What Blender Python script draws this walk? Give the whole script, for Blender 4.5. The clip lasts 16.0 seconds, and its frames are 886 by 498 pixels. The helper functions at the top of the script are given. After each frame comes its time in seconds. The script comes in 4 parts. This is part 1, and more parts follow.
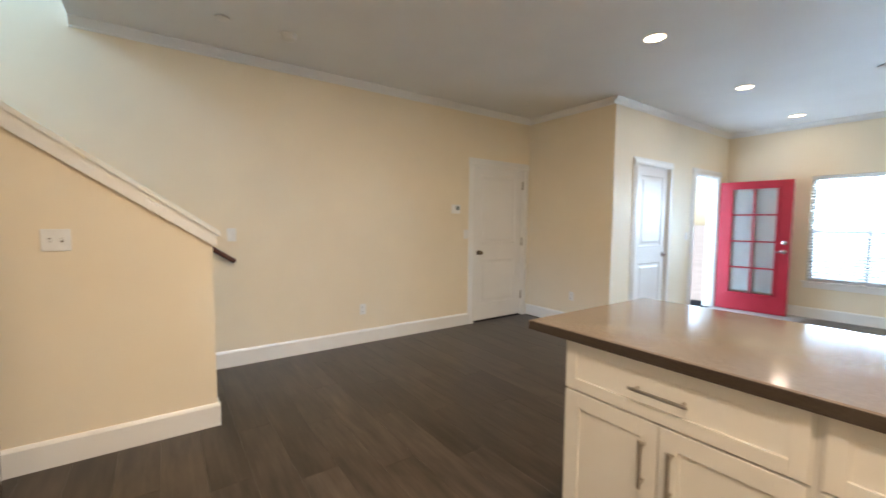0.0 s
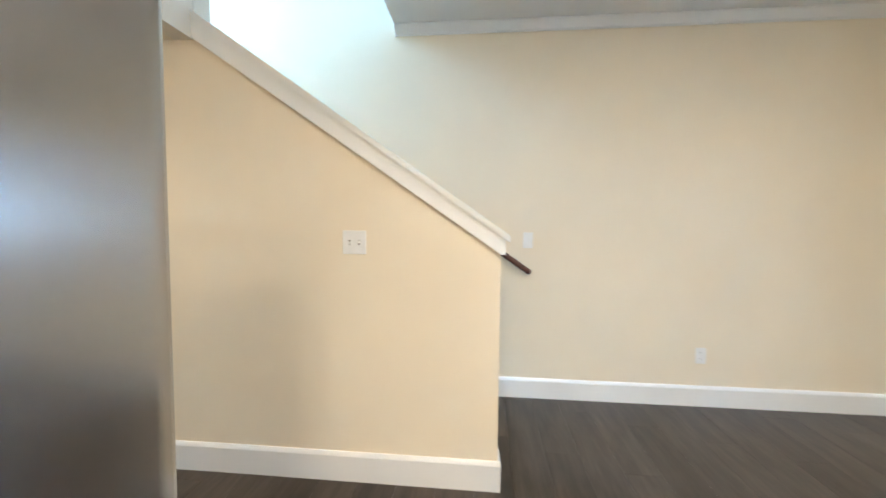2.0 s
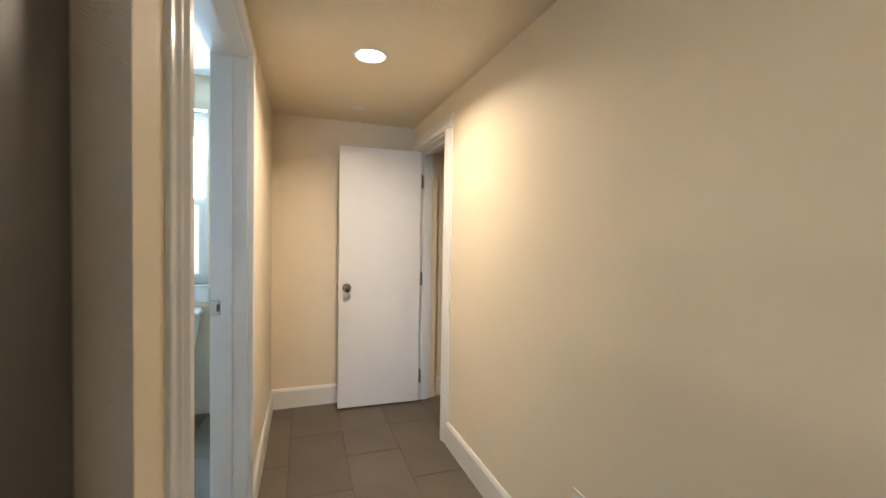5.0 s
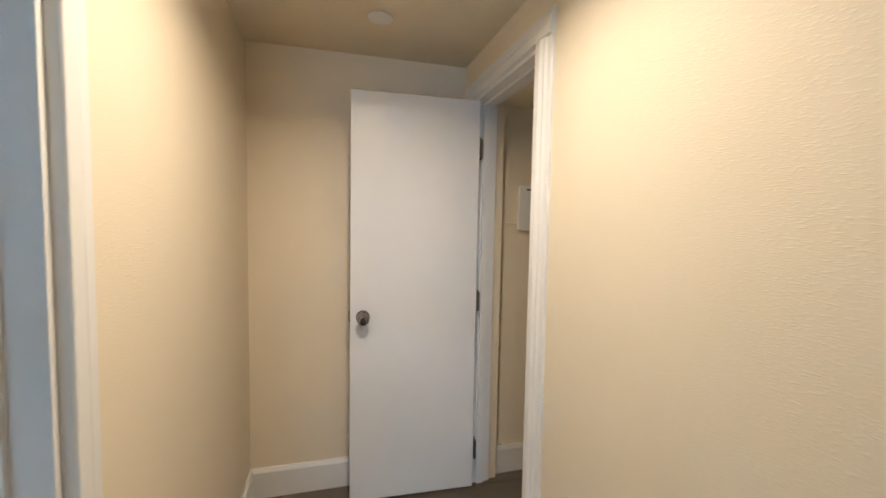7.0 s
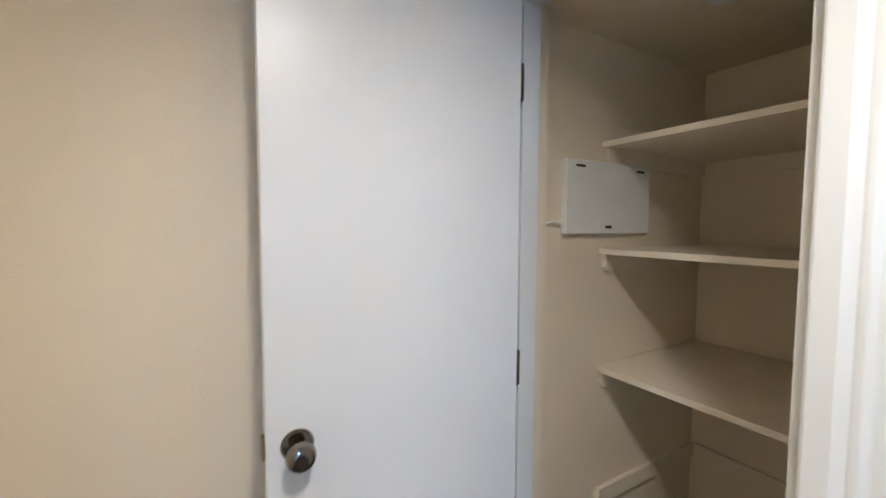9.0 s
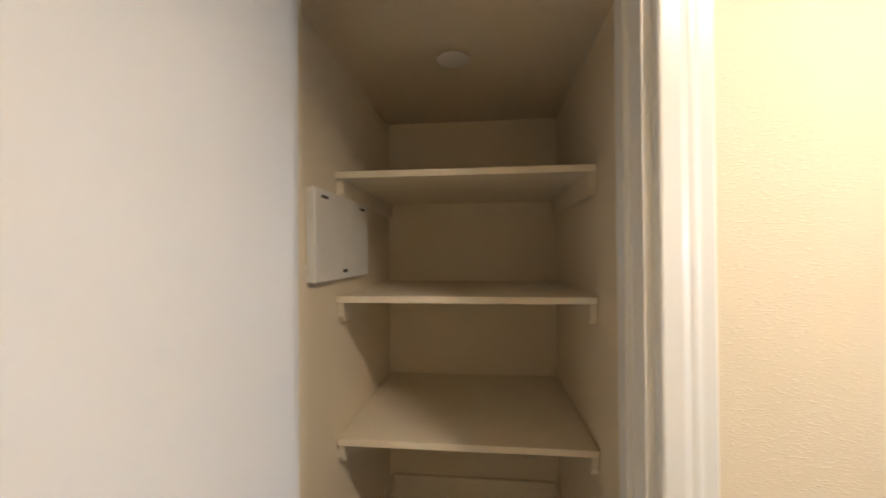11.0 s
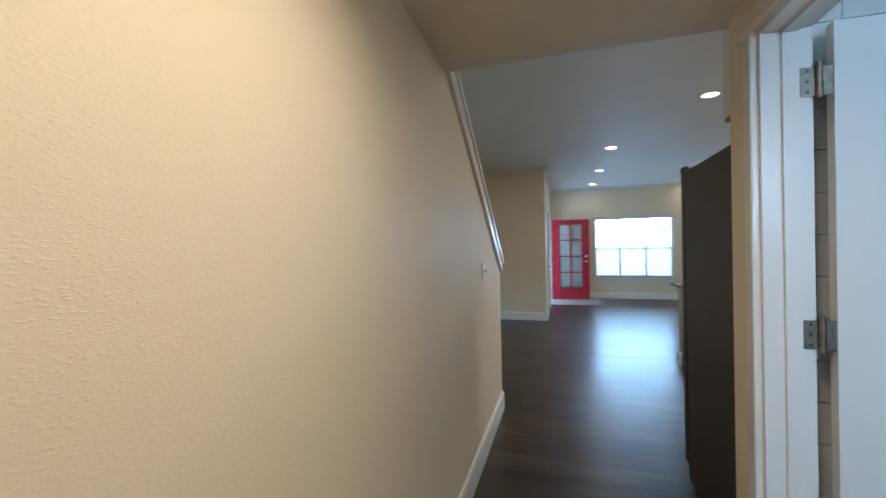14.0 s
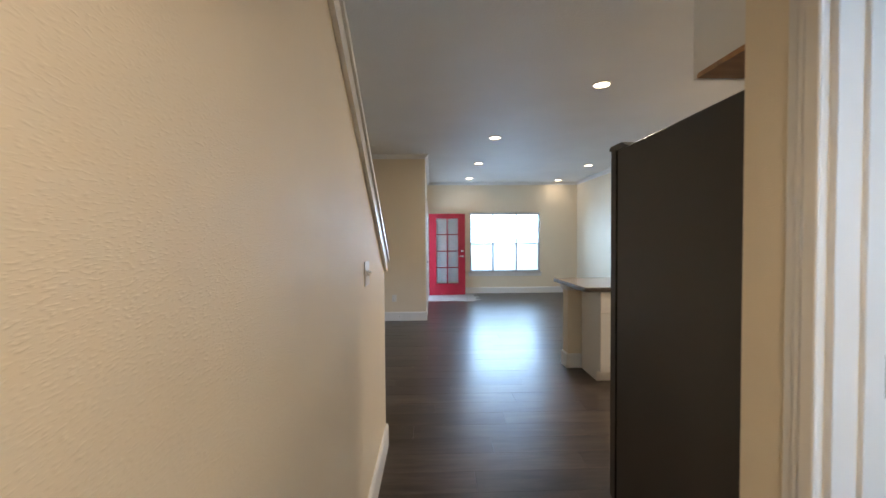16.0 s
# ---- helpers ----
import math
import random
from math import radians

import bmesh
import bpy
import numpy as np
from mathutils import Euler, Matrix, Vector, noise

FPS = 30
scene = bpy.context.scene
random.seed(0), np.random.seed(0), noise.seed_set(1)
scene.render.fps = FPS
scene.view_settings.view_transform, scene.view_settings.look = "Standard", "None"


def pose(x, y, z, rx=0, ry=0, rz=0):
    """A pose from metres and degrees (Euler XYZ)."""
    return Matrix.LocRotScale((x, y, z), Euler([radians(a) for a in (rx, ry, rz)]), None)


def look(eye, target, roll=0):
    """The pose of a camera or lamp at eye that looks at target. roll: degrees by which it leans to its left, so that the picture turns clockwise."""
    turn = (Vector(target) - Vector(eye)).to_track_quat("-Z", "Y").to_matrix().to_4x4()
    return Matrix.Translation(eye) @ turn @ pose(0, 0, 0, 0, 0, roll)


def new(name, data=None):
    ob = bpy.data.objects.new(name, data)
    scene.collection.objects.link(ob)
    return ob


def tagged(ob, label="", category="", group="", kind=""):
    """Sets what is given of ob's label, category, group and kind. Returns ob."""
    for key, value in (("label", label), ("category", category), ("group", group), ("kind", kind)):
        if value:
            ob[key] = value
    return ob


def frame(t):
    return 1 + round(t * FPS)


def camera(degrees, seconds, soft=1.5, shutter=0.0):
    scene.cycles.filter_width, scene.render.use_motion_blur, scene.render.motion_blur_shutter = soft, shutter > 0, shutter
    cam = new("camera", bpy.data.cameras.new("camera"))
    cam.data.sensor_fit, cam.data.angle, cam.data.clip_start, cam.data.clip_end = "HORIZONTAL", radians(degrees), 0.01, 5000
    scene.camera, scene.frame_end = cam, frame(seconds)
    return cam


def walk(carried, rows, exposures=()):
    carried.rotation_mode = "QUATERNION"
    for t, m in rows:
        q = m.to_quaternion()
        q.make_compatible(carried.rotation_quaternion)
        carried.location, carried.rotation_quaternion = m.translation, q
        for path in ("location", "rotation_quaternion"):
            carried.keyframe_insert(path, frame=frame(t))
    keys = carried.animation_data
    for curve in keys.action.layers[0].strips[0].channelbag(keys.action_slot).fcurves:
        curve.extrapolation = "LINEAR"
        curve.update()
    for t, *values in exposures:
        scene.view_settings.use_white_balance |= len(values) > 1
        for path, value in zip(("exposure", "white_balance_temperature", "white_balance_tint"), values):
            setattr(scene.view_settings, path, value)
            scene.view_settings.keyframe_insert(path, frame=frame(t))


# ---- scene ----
cam = camera(96.3, 16.0, shutter=0.4)
PATH = [
    (0, (2.871, -0.262, 1.324), (1.244, 0.894, 1.189), 0.5),
    (0.5, (2.677, -0.174, 1.318), (0.858, 0.646, 1.181), 0.7),
    (1, (2.465, -0.063, 1.321), (0.529, 0.421, 1.186), 0.8),
    (1.5, (2.187, -0.073, 1.318), (0.198, 0.092, 1.192), 0.7),
    (2, (1.897, -0.088, 1.299), (-0.09, -0.285, 1.181), 0.5),
    (2.5, (1.627, -0.093, 1.302), (-0.278, -0.692, 1.186), 0.1),
    (3, (1.351, -0.186, 1.303), (-0.355, -1.225, 1.207), 0.4),
    (3.5, (1.129, -0.306, 1.298), (-0.229, -1.771, 1.208), 0.8),
    (3.7, (1.074, -0.355, 1.299), (-0.115, -1.961, 1.211), 1.3),
    (5.8, (0.812, -1.389, 1.348), (0.249, -3.306, 1.256), 0.7),
    (6, (0.773, -1.504, 1.369), (0.244, -3.429, 1.248), 0.8),
    (6.5, (0.705, -1.784, 1.354), (0.218, -3.722, 1.256), 0.8),
    (7, (0.721, -2.06, 1.369), (0.202, -3.988, 1.25), 1.0),
    (7.5, (0.8, -2.362, 1.356), (0.208, -4.269, 1.257), 1.2),
    (8, (0.802, -2.663, 1.346), (0.111, -4.54, 1.294), 1.0),
    (8.2, (0.769, -2.758, 1.368), (0.071, -4.63, 1.283), 1.0),
    (10.3, (0.733, -3.593, 1.383), (-1.062, -4.475, 1.357), -0.5),
    (10.5, (0.736, -3.615, 1.395), (-1.133, -4.326, 1.388), -0.3),
    (11, (0.698, -3.606, 1.421), (-1.29, -3.824, 1.441), -0.4),
    (11.5, (0.68, -3.615, 1.424), (-1.292, -3.287, 1.461), -0.6),
    (12, (0.674, -3.624, 1.43), (-1.142, -2.785, 1.447), -0.4),
    (12.5, (0.662, -3.59, 1.418), (-0.871, -2.306, 1.427), -0.4),
    (13, (0.649, -3.52, 1.397), (-0.577, -1.94, 1.416), -0.7),
    (13.5, (0.629, -3.429, 1.391), (-0.281, -1.647, 1.396), -0.8),
    (14, (0.515, -3.343, 1.387), (-0.064, -1.429, 1.373), -1.2),
    (14.5, (0.432, -3.249, 1.375), (0.102, -1.277, 1.335), -1.3),
    (15, (0.421, -3.053, 1.373), (0.255, -1.061, 1.34), -0.7),
    (15.5, (0.398, -2.842, 1.369), (0.348, -0.843, 1.32), -0.3),
    (16, (0.311, -2.606, 1.375), (0.369, -0.608, 1.323), -0.4),
]
walk(cam, [(t, look(eye, target, roll)) for t, eye, target, roll in PATH], [
    (0, 1.22, 6900, 16), (0.5, 1.38, 6900, 18), (1.0, 1.45, 6600, 16), (1.5, 1.7, 6200, 12), (2.0, 1.72, 6000, 11), (2.5, 1.6, 6300, 12), (3.0, 1.4, 6600, 10), (3.5, 1.18, 7200, 13),
    (6.0, 0.92, 5900, 13), (7.0, 0.74, 6000, 12), (7.5, 0.72, 5100, 10), (8.0, 0.78, 5000, 10), (10.5, 1.18, 5750, 10), (11.0, 0.95, 6100, 13), (11.5, 0.76, 6100, 15), (12.0, 0.72, 6500, 16), (12.5, 0.62, 6500, 14), (13.0, 0.48, 6400, 11), (13.5, 0.34, 6300, 11),
    (14.0, 0.26, 5900, 10), (14.5, 0.38, 6200, 12), (15.0, 0.5, 6300, 13), (15.5, 0.58, 6200, 12), (16, 0.66, 6500, 16)])

# ---------------------------------------------------------------- world and lights
world = bpy.data.worlds.new("sky")
scene.world = world
world.use_nodes = True
wn = world.node_tree.nodes
sky = wn.new("ShaderNodeTexSky")
sky.sky_type, sky.sun_disc = "NISHITA", False
sky.sun_elevation, sky.sun_rotation = radians(48), radians(200)
wn["Background"].inputs["Strength"].default_value = 0.12
world.node_tree.links.new(sky.outputs[0], wn["Background"].inputs["Color"])

sun = new("sun", bpy.data.lights.new("sun", "SUN"))
sun.data.energy, sun.data.angle, sun.data.color = 3.0, radians(0.5), (1.0, 0.95, 0.88)
sun.matrix_world = look((0, 0, 20), (4.0, 10.5, 8.0))


def area_light(name, eye, target, width, height, watts, colour, spread=180):
    lamp = new(name, bpy.data.lights.new(name, "AREA"))
    lamp.data.shape, lamp.data.size, lamp.data.size_y = "RECTANGLE", width, height
    lamp.data.energy, lamp.data.color, lamp.data.spread = watts, colour, radians(spread)
    lamp.matrix_world = look(eye, target)
    return lamp


def disc_light(name, x, y, z, watts, colour, size=0.13, spread=180):
    lamp = new(name, bpy.data.lights.new(name, "AREA"))
    lamp.data.shape, lamp.data.size = "DISK", size
    lamp.data.energy, lamp.data.color, lamp.data.spread = watts, colour, radians(spread)
    lamp.location = (x, y, z)
    return lamp


WARM, DAY, COOL = (1.0, 0.84, 0.64), (0.44, 0.71, 1.0), (0.30, 0.59, 1.0)
XB_OUT = 0.06                    # outer face of the entry wall
# daylight in the real openings
area_light("window_daylight", (2.16, 7.50, 1.66), (2.16, 3.0, 1.3), 1.76, 0.80, 58, DAY, 150)
area_light("window_daylight", (2.16, 7.50, 0.90), (2.16, 3.0, 0.9), 1.76, 0.66, 7, DAY, 160)
area_light("entry_daylight", (XB_OUT, 6.55, 1.03), (3.0, 6.55, 1.03), 0.76, 2.0, 20, DAY)
area_light("stairwell_daylight", (-0.62, -4.02, 4.42), (-0.62, 0.0, 2.0), 0.90, 1.00, 88, COOL)
area_light("bath_daylight", (1.84, -4.37, 1.86), (1.9, -2.0, 1.1), 0.47, 0.56, 17, (0.46, 0.73, 1.0))
# recessed lamps
ZC = 2.775                       # main ceiling
DOWNLIGHTS = [(1.88, 1.02), (1.21, 2.93), (1.205, 4.82), (1.205, 6.66), (3.36, 5.02), (3.38, 6.96)]
KITCHEN = [(2.60, -0.30), (3.60, -0.30), (3.30, 0.99)]
for lx, ly in DOWNLIGHTS:
    disc_light("recessed_lamp", lx, ly, ZC - 0.012, 17 if ly < 2 else 1.4, WARM, 0.11)
for lx, ly in KITCHEN:
    disc_light("recessed_lamp", lx, ly, ZC - 0.012, 8.5, WARM, 0.16)
disc_light("recessed_lamp", 0.60, -2.93, 2.198, 8.2, (1.0, 0.82, 0.60), 0.15, 154)

# ---------------------------------------------------------------- materials


def mat(name, colour, rough=0.5, metal=0.0, spec=0.5):
    m = bpy.data.materials.new(name)
    m.use_nodes = True
    b = m.node_tree.nodes["Principled BSDF"]
    b.inputs["Base Color"].default_value = (*colour, 1)
    b.inputs["Roughness"].default_value = rough
    b.inputs["Metallic"].default_value = metal
    b.inputs["Specular IOR Level"].default_value = spec
    return m


def node(m, kind, **values):
    n = m.node_tree.nodes.new(kind)
    for key, value in values.items():
        n.inputs[key.replace("_", " ")].default_value = value
    return n


def link(m, a, b):
    m.node_tree.links.new(a, b)


def noise_tex(m, scale, detail=3.0, rough=0.5, stretch=None):
    n = node(m, "ShaderNodeTexNoise", Scale=scale, Detail=detail, Roughness=rough)
    c = m.node_tree.nodes.new("ShaderNodeTexCoord")
    if stretch:
        mp = m.node_tree.nodes.new("ShaderNodeMapping")
        mp.inputs["Scale"].default_value = stretch
        link(m, c.outputs["Object"], mp.inputs["Vector"])
        link(m, mp.outputs["Vector"], n.inputs["Vector"])
    else:
        link(m, c.outputs["Object"], n.inputs["Vector"])
    return n


def ramp(m, source, stops):
    r = m.node_tree.nodes.new("ShaderNodeValToRGB")
    els = r.color_ramp.elements
    while len(els) < len(stops):
        els.new(0.5)
    for e, (p, c) in zip(els, stops):
        e.position, e.color = p, (*c, 1)
    link(m, source, r.inputs["Fac"])
    return r


def bump(m, source, strength, distance=0.002, after=None):
    b = node(m, "ShaderNodeBump", Strength=strength, Distance=distance)
    link(m, source, b.inputs["Height"])
    if after:
        link(m, after.outputs["Normal"], b.inputs["Normal"])
    link(m, b.outputs["Normal"], m.node_tree.nodes["Principled BSDF"].inputs["Normal"])
    return b


def shade(m, source, stops):
    r = ramp(m, source, stops)
    link(m, r.outputs["Color"], m.node_tree.nodes["Principled BSDF"].inputs["Base Color"])
    return r


def tone(c, k):
    return tuple(min(1, v * k) for v in c)


def rough_by(m, source, lo, hi):
    r = node(m, "ShaderNodeMapRange")
    r.inputs["To Min"].default_value, r.inputs["To Max"].default_value = lo, hi
    link(m, source, r.inputs["Value"])
    link(m, r.outputs["Result"], m.node_tree.nodes["Principled BSDF"].inputs["Roughness"])


def painted(name, colour, rough, peel=0.25, size=195.0):
    """Rolled wall paint with an orange-peel texture and faint patches."""
    m = mat(name, colour, rough)
    shade(m, noise_tex(m, 1.3, 4).outputs["Fac"], [(0.3, tone(colour, 0.965)), (0.7, tone(colour, 1.03))])
    big = noise_tex(m, size, 2.0, 0.45, (0.72, 0.72, 1.6))
    knob = ramp(m, big.outputs["Fac"], [(0.54, (0, 0, 0)), (0.70, (1, 1, 1))])
    first = bump(m, knob.outputs["Color"], peel, 0.0022)
    bump(m, noise_tex(m, size * 3.2, 2).outputs["Fac"], peel * 0.4, 0.0008, first)
    return m


PAINT = (0.81, 0.712, 0.548)
m_wall = painted("cream_wall_paint", PAINT, 0.6)
m_ceil = painted("white_ceiling_paint", (0.80, 0.80, 0.785), 0.6, 0.3, 80)
m_hallceil = painted("cream_ceiling_paint", (0.77, 0.675, 0.515), 0.55, 0.3, 80)
m_upper = painted("pale_upper_wall_paint", (0.72, 0.66, 0.55), 0.55)
m_trim = mat("white_trim_paint", (0.80, 0.79, 0.76), 0.28)
shade(m_trim, noise_tex(m_trim, 2.2, 3).outputs["Fac"], [(0.3, (0.77, 0.76, 0.73)), (0.7, (0.82, 0.81, 0.78))])
bump(m_trim, noise_tex(m_trim, 60, 2, 0.5, (1, 1, 0.12)).outputs["Fac"], 0.04, 0.0004)
m_door = mat("white_door_paint", (0.80, 0.79, 0.77), 0.33)
shade(m_door, noise_tex(m_door, 1.7, 3).outputs["Fac"], [(0.3, (0.77, 0.765, 0.745)), (0.7, (0.82, 0.81, 0.79))])
bump(m_door, noise_tex(m_door, 220, 2, 0.5, (1, 1, 0.06)).outputs["Fac"], 0.10, 0.0004)
m_cab = mat("white_cabinet_lacquer", (0.78, 0.76, 0.72), 0.35)
shade(m_cab, noise_tex(m_cab, 3, 3).outputs["Fac"], [(0.3, (0.76, 0.74, 0.70)), (0.7, (0.80, 0.78, 0.745))])
m_red = mat("red_door_paint", (0.36, 0.012, 0.028), 0.35)
shade(m_red, noise_tex(m_red, 4, 3).outputs["Fac"], [(0.3, (0.33, 0.010, 0.024)), (0.7, (0.39, 0.015, 0.033))])
m_plate = mat("white_switch_plastic", (0.80, 0.79, 0.75), 0.3)
shade(m_plate, noise_tex(m_plate, 15, 2).outputs["Fac"], [(0.3, (0.78, 0.77, 0.73)), (0.7, (0.82, 0.81, 0.78))])
m_slot = mat("dark_slot", (0.03, 0.028, 0.025), 0.6)
m_nickel = mat("brushed_nickel", (0.52, 0.48, 0.43), 0.3, 1.0)
rough_by(m_nickel, noise_tex(m_nickel, 90, 2, 0.5, (1, 1, 0.1)).outputs["Fac"], 0.22, 0.42)
m_knob = mat("dark_satin_nickel", (0.24, 0.21, 0.18), 0.14, 1.0)
m_hinge = mat("weathered_hinge_steel", (0.34, 0.31, 0.27), 0.38, 1.0)
shade(m_hinge, noise_tex(m_hinge, 70, 3).outputs["Fac"], [(0.3, (0.22, 0.18, 0.13)), (0.7, (0.34, 0.30, 0.25))])
m_brass = mat("brass", (0.60, 0.42, 0.16), 0.3, 1.0)
m_chrome = mat("chrome", (0.72, 0.73, 0.75), 0.12, 1.0)
m_steel = mat("brushed_stainless_steel", (0.43, 0.425, 0.425), 0.25, 1.0)
steel = m_steel.node_tree.nodes["Principled BSDF"]
steel.inputs["Anisotropic"].default_value = 0.92
link(m_steel, node(m_steel, "ShaderNodeCombineXYZ", X=1.0).outputs[0], steel.inputs["Tangent"])
rough_by(m_steel, noise_tex(m_steel, 3.0, 3, 0.5, (0.3, 0.3, 3.0)).outputs["Fac"], 0.21, 0.29)
m_fridge = mat("dark_grey_fridge_side", (0.045, 0.040, 0.036), 0.42)
bump(m_fridge, noise_tex(m_fridge, 420, 2).outputs["Fac"], 0.15, 0.0004)
m_rubber = mat("black_gasket", (0.012, 0.012, 0.012), 0.6)
m_rail = mat("dark_red_brown_handrail", (0.075, 0.022, 0.014), 0.3)
shade(m_rail, noise_tex(m_rail, 30, 4, 0.5, (1, 0.08, 0.3)).outputs["Fac"], [(0.3, (0.05, 0.015, 0.010)), (0.7, (0.10, 0.03, 0.018))])
m_counter = mat("grey_brown_quartz", (0.155, 0.125, 0.100), 0.11)
shade(m_counter, noise_tex(m_counter, 160, 4, 0.7).outputs["Fac"], [(0.35, (0.13, 0.105, 0.085)), (0.65, (0.18, 0.148, 0.12))])
# the same quartz, darkened to put the shade of upright edges into its colour
m_edgeshade = mat("shaded_quartz_edge", (0.06, 0.045, 0.036), 0.25)
shade(m_edgeshade, noise_tex(m_edgeshade, 160, 4, 0.7).outputs["Fac"], [(0.35, (0.05, 0.038, 0.03)), (0.65, (0.072, 0.055, 0.045))])
m_ply = mat("raw_cabinet_plywood", (0.42, 0.22, 0.10), 0.6)
shade(m_ply, noise_tex(m_ply, 25, 4, 0.6, (0.1, 1, 1)).outputs["Fac"], [(0.3, (0.34, 0.17, 0.075)), (0.7, (0.48, 0.27, 0.13))])
m_shelf = mat("cream_painted_shelf", (0.82, 0.735, 0.58), 0.42)
shade(m_shelf, noise_tex(m_shelf, 6, 4).outputs["Fac"], [(0.3, (0.79, 0.705, 0.55)), (0.7, (0.84, 0.755, 0.60))])
bump(m_shelf, noise_tex(m_shelf, 150, 2).outputs["Fac"], 0.1, 0.0006)
m_porcelain = mat("white_porcelain", (0.80, 0.81, 0.80), 0.07)
m_blind = mat("white_blind_slat", (0.80, 0.81, 0.80), 0.4)
thin = node(m_blind, "ShaderNodeBsdfTranslucent", Color=(0.80, 0.84, 0.88, 1))
both = node(m_blind, "ShaderNodeMixShader", Fac=0.22)
link(m_blind, m_blind.node_tree.nodes["Principled BSDF"].outputs[0], both.inputs[1])
link(m_blind, thin.outputs[0], both.inputs[2])
link(m_blind, both.outputs[0], m_blind.node_tree.nodes["Material Output"].inputs["Surface"])
m_vinyl = mat("white_vinyl_frame", (0.78, 0.79, 0.79), 0.3)
m_mirror = mat("mirror_glass", (0.86, 0.89, 0.88), 0.015, 1.0)
m_stair = mat("dark_stair_tread", (0.05, 0.038, 0.03), 0.4)
m_outside = mat("pale_concrete_ground", (0.40, 0.39, 0.37), 0.85)
shade(m_outside, noise_tex(m_outside, 2, 5).outputs["Fac"], [(0.3, (0.33, 0.32, 0.30)), (0.7, (0.45, 0.44, 0.42))])


def glass(name, rough, tint):
    m = mat(name, tint, rough)
    b = m.node_tree.nodes["Principled BSDF"]
    b.inputs["Transmission Weight"].default_value, b.inputs["IOR"].default_value = 1.0, 1.45
    return m


m_glass = glass("clear_glass", 0.0, (0.97, 0.98, 0.98))
m_frost = glass("rain_glass", 0.35, (0.93, 0.96, 0.98))
bump(m_frost, noise_tex(m_frost, 70, 2).outputs["Fac"], 0.6, 0.004)
m_showerglass = glass("shower_glass", 0.0, (0.97, 0.988, 0.98))


def lamp_glow(name, colour, strength):
    m = mat(name, (0.9, 0.9, 0.88), 0.4)
    b = m.node_tree.nodes["Principled BSDF"]
    b.inputs["Emission Color"].default_value, b.inputs["Emission Strength"].default_value = (*colour, 1), strength
    return m


m_glow = lamp_glow("lit_lamp_lens", (1.0, 0.80, 0.52), 7.0)


def plank_material():
    """Dark grey-brown wood planks, each with its own tone, streaks and knots."""
    m = mat("dark_wood_plank", (0.05, 0.04, 0.034), 0.3, 0.0, 0.4)
    info = m.node_tree.nodes.new("ShaderNodeObjectInfo")
    tc = m.node_tree.nodes.new("ShaderNodeTexCoord")
    off = m.node_tree.nodes.new("ShaderNodeVectorMath")
    off.operation = "MULTIPLY_ADD"
    off.inputs[1].default_value = (1, 1, 1)
    mul = m.node_tree.nodes.new("ShaderNodeVectorMath")
    mul.operation = "SCALE"
    mul.inputs[0].default_value = (37, 23, 11)
    link(m, info.outputs["Random"], mul.inputs["Scale"])
    link(m, tc.outputs["Object"], off.inputs[0])
    link(m, mul.outputs[0], off.inputs[2])

    def tex(scale, stretch, detail):
        mp = m.node_tree.nodes.new("ShaderNodeMapping")
        mp.inputs["Scale"].default_value = stretch
        link(m, off.outputs[0], mp.inputs["Vector"])
        n = node(m, "ShaderNodeTexNoise", Scale=scale, Detail=detail, Roughness=0.6, Distortion=0.2)
        link(m, mp.outputs["Vector"], n.inputs["Vector"])
        return n
    grain = tex(9, (0.35, 6, 1), 6)
    cloud = tex(4.6, (0.48, 2.6, 1), 4)
    g = ramp(m, grain.outputs["Fac"], [(0.25, (0.037, 0.029, 0.023)), (0.55, (0.053, 0.042, 0.034)), (0.85, (0.070, 0.056, 0.046))])
    c = ramp(m, cloud.outputs["Fac"], [(0.32, (0.52, 0.50, 0.48)), (0.68, (1.42, 1.38, 1.33))])
    mix = m.node_tree.nodes.new("ShaderNodeMix")
    mix.data_type, mix.blend_type = "RGBA", "MULTIPLY"
    mix.inputs["Factor"].default_value = 1.0
    link(m, g.outputs["Color"], mix.inputs[6])
    link(m, c.outputs["Color"], mix.inputs[7])
    per = ramp(m, info.outputs["Random"], [(0.0, (0.76, 0.74, 0.72)), (1.0, (1.24, 1.22, 1.20))])
    mix2 = m.node_tree.nodes.new("ShaderNodeMix")
    mix2.data_type, mix2.blend_type = "RGBA", "MULTIPLY"
    mix2.inputs["Factor"].default_value = 1.0
    link(m, mix.outputs[2], mix2.inputs[6])
    link(m, per.outputs["Color"], mix2.inputs[7])
    link(m, mix2.outputs[2], m.node_tree.nodes["Principled BSDF"].inputs["Base Color"])
    rough_by(m, cloud.outputs["Fac"], 0.25, 0.36)
    bump(m, grain.outputs["Fac"], 0.07, 0.0010)
    return m


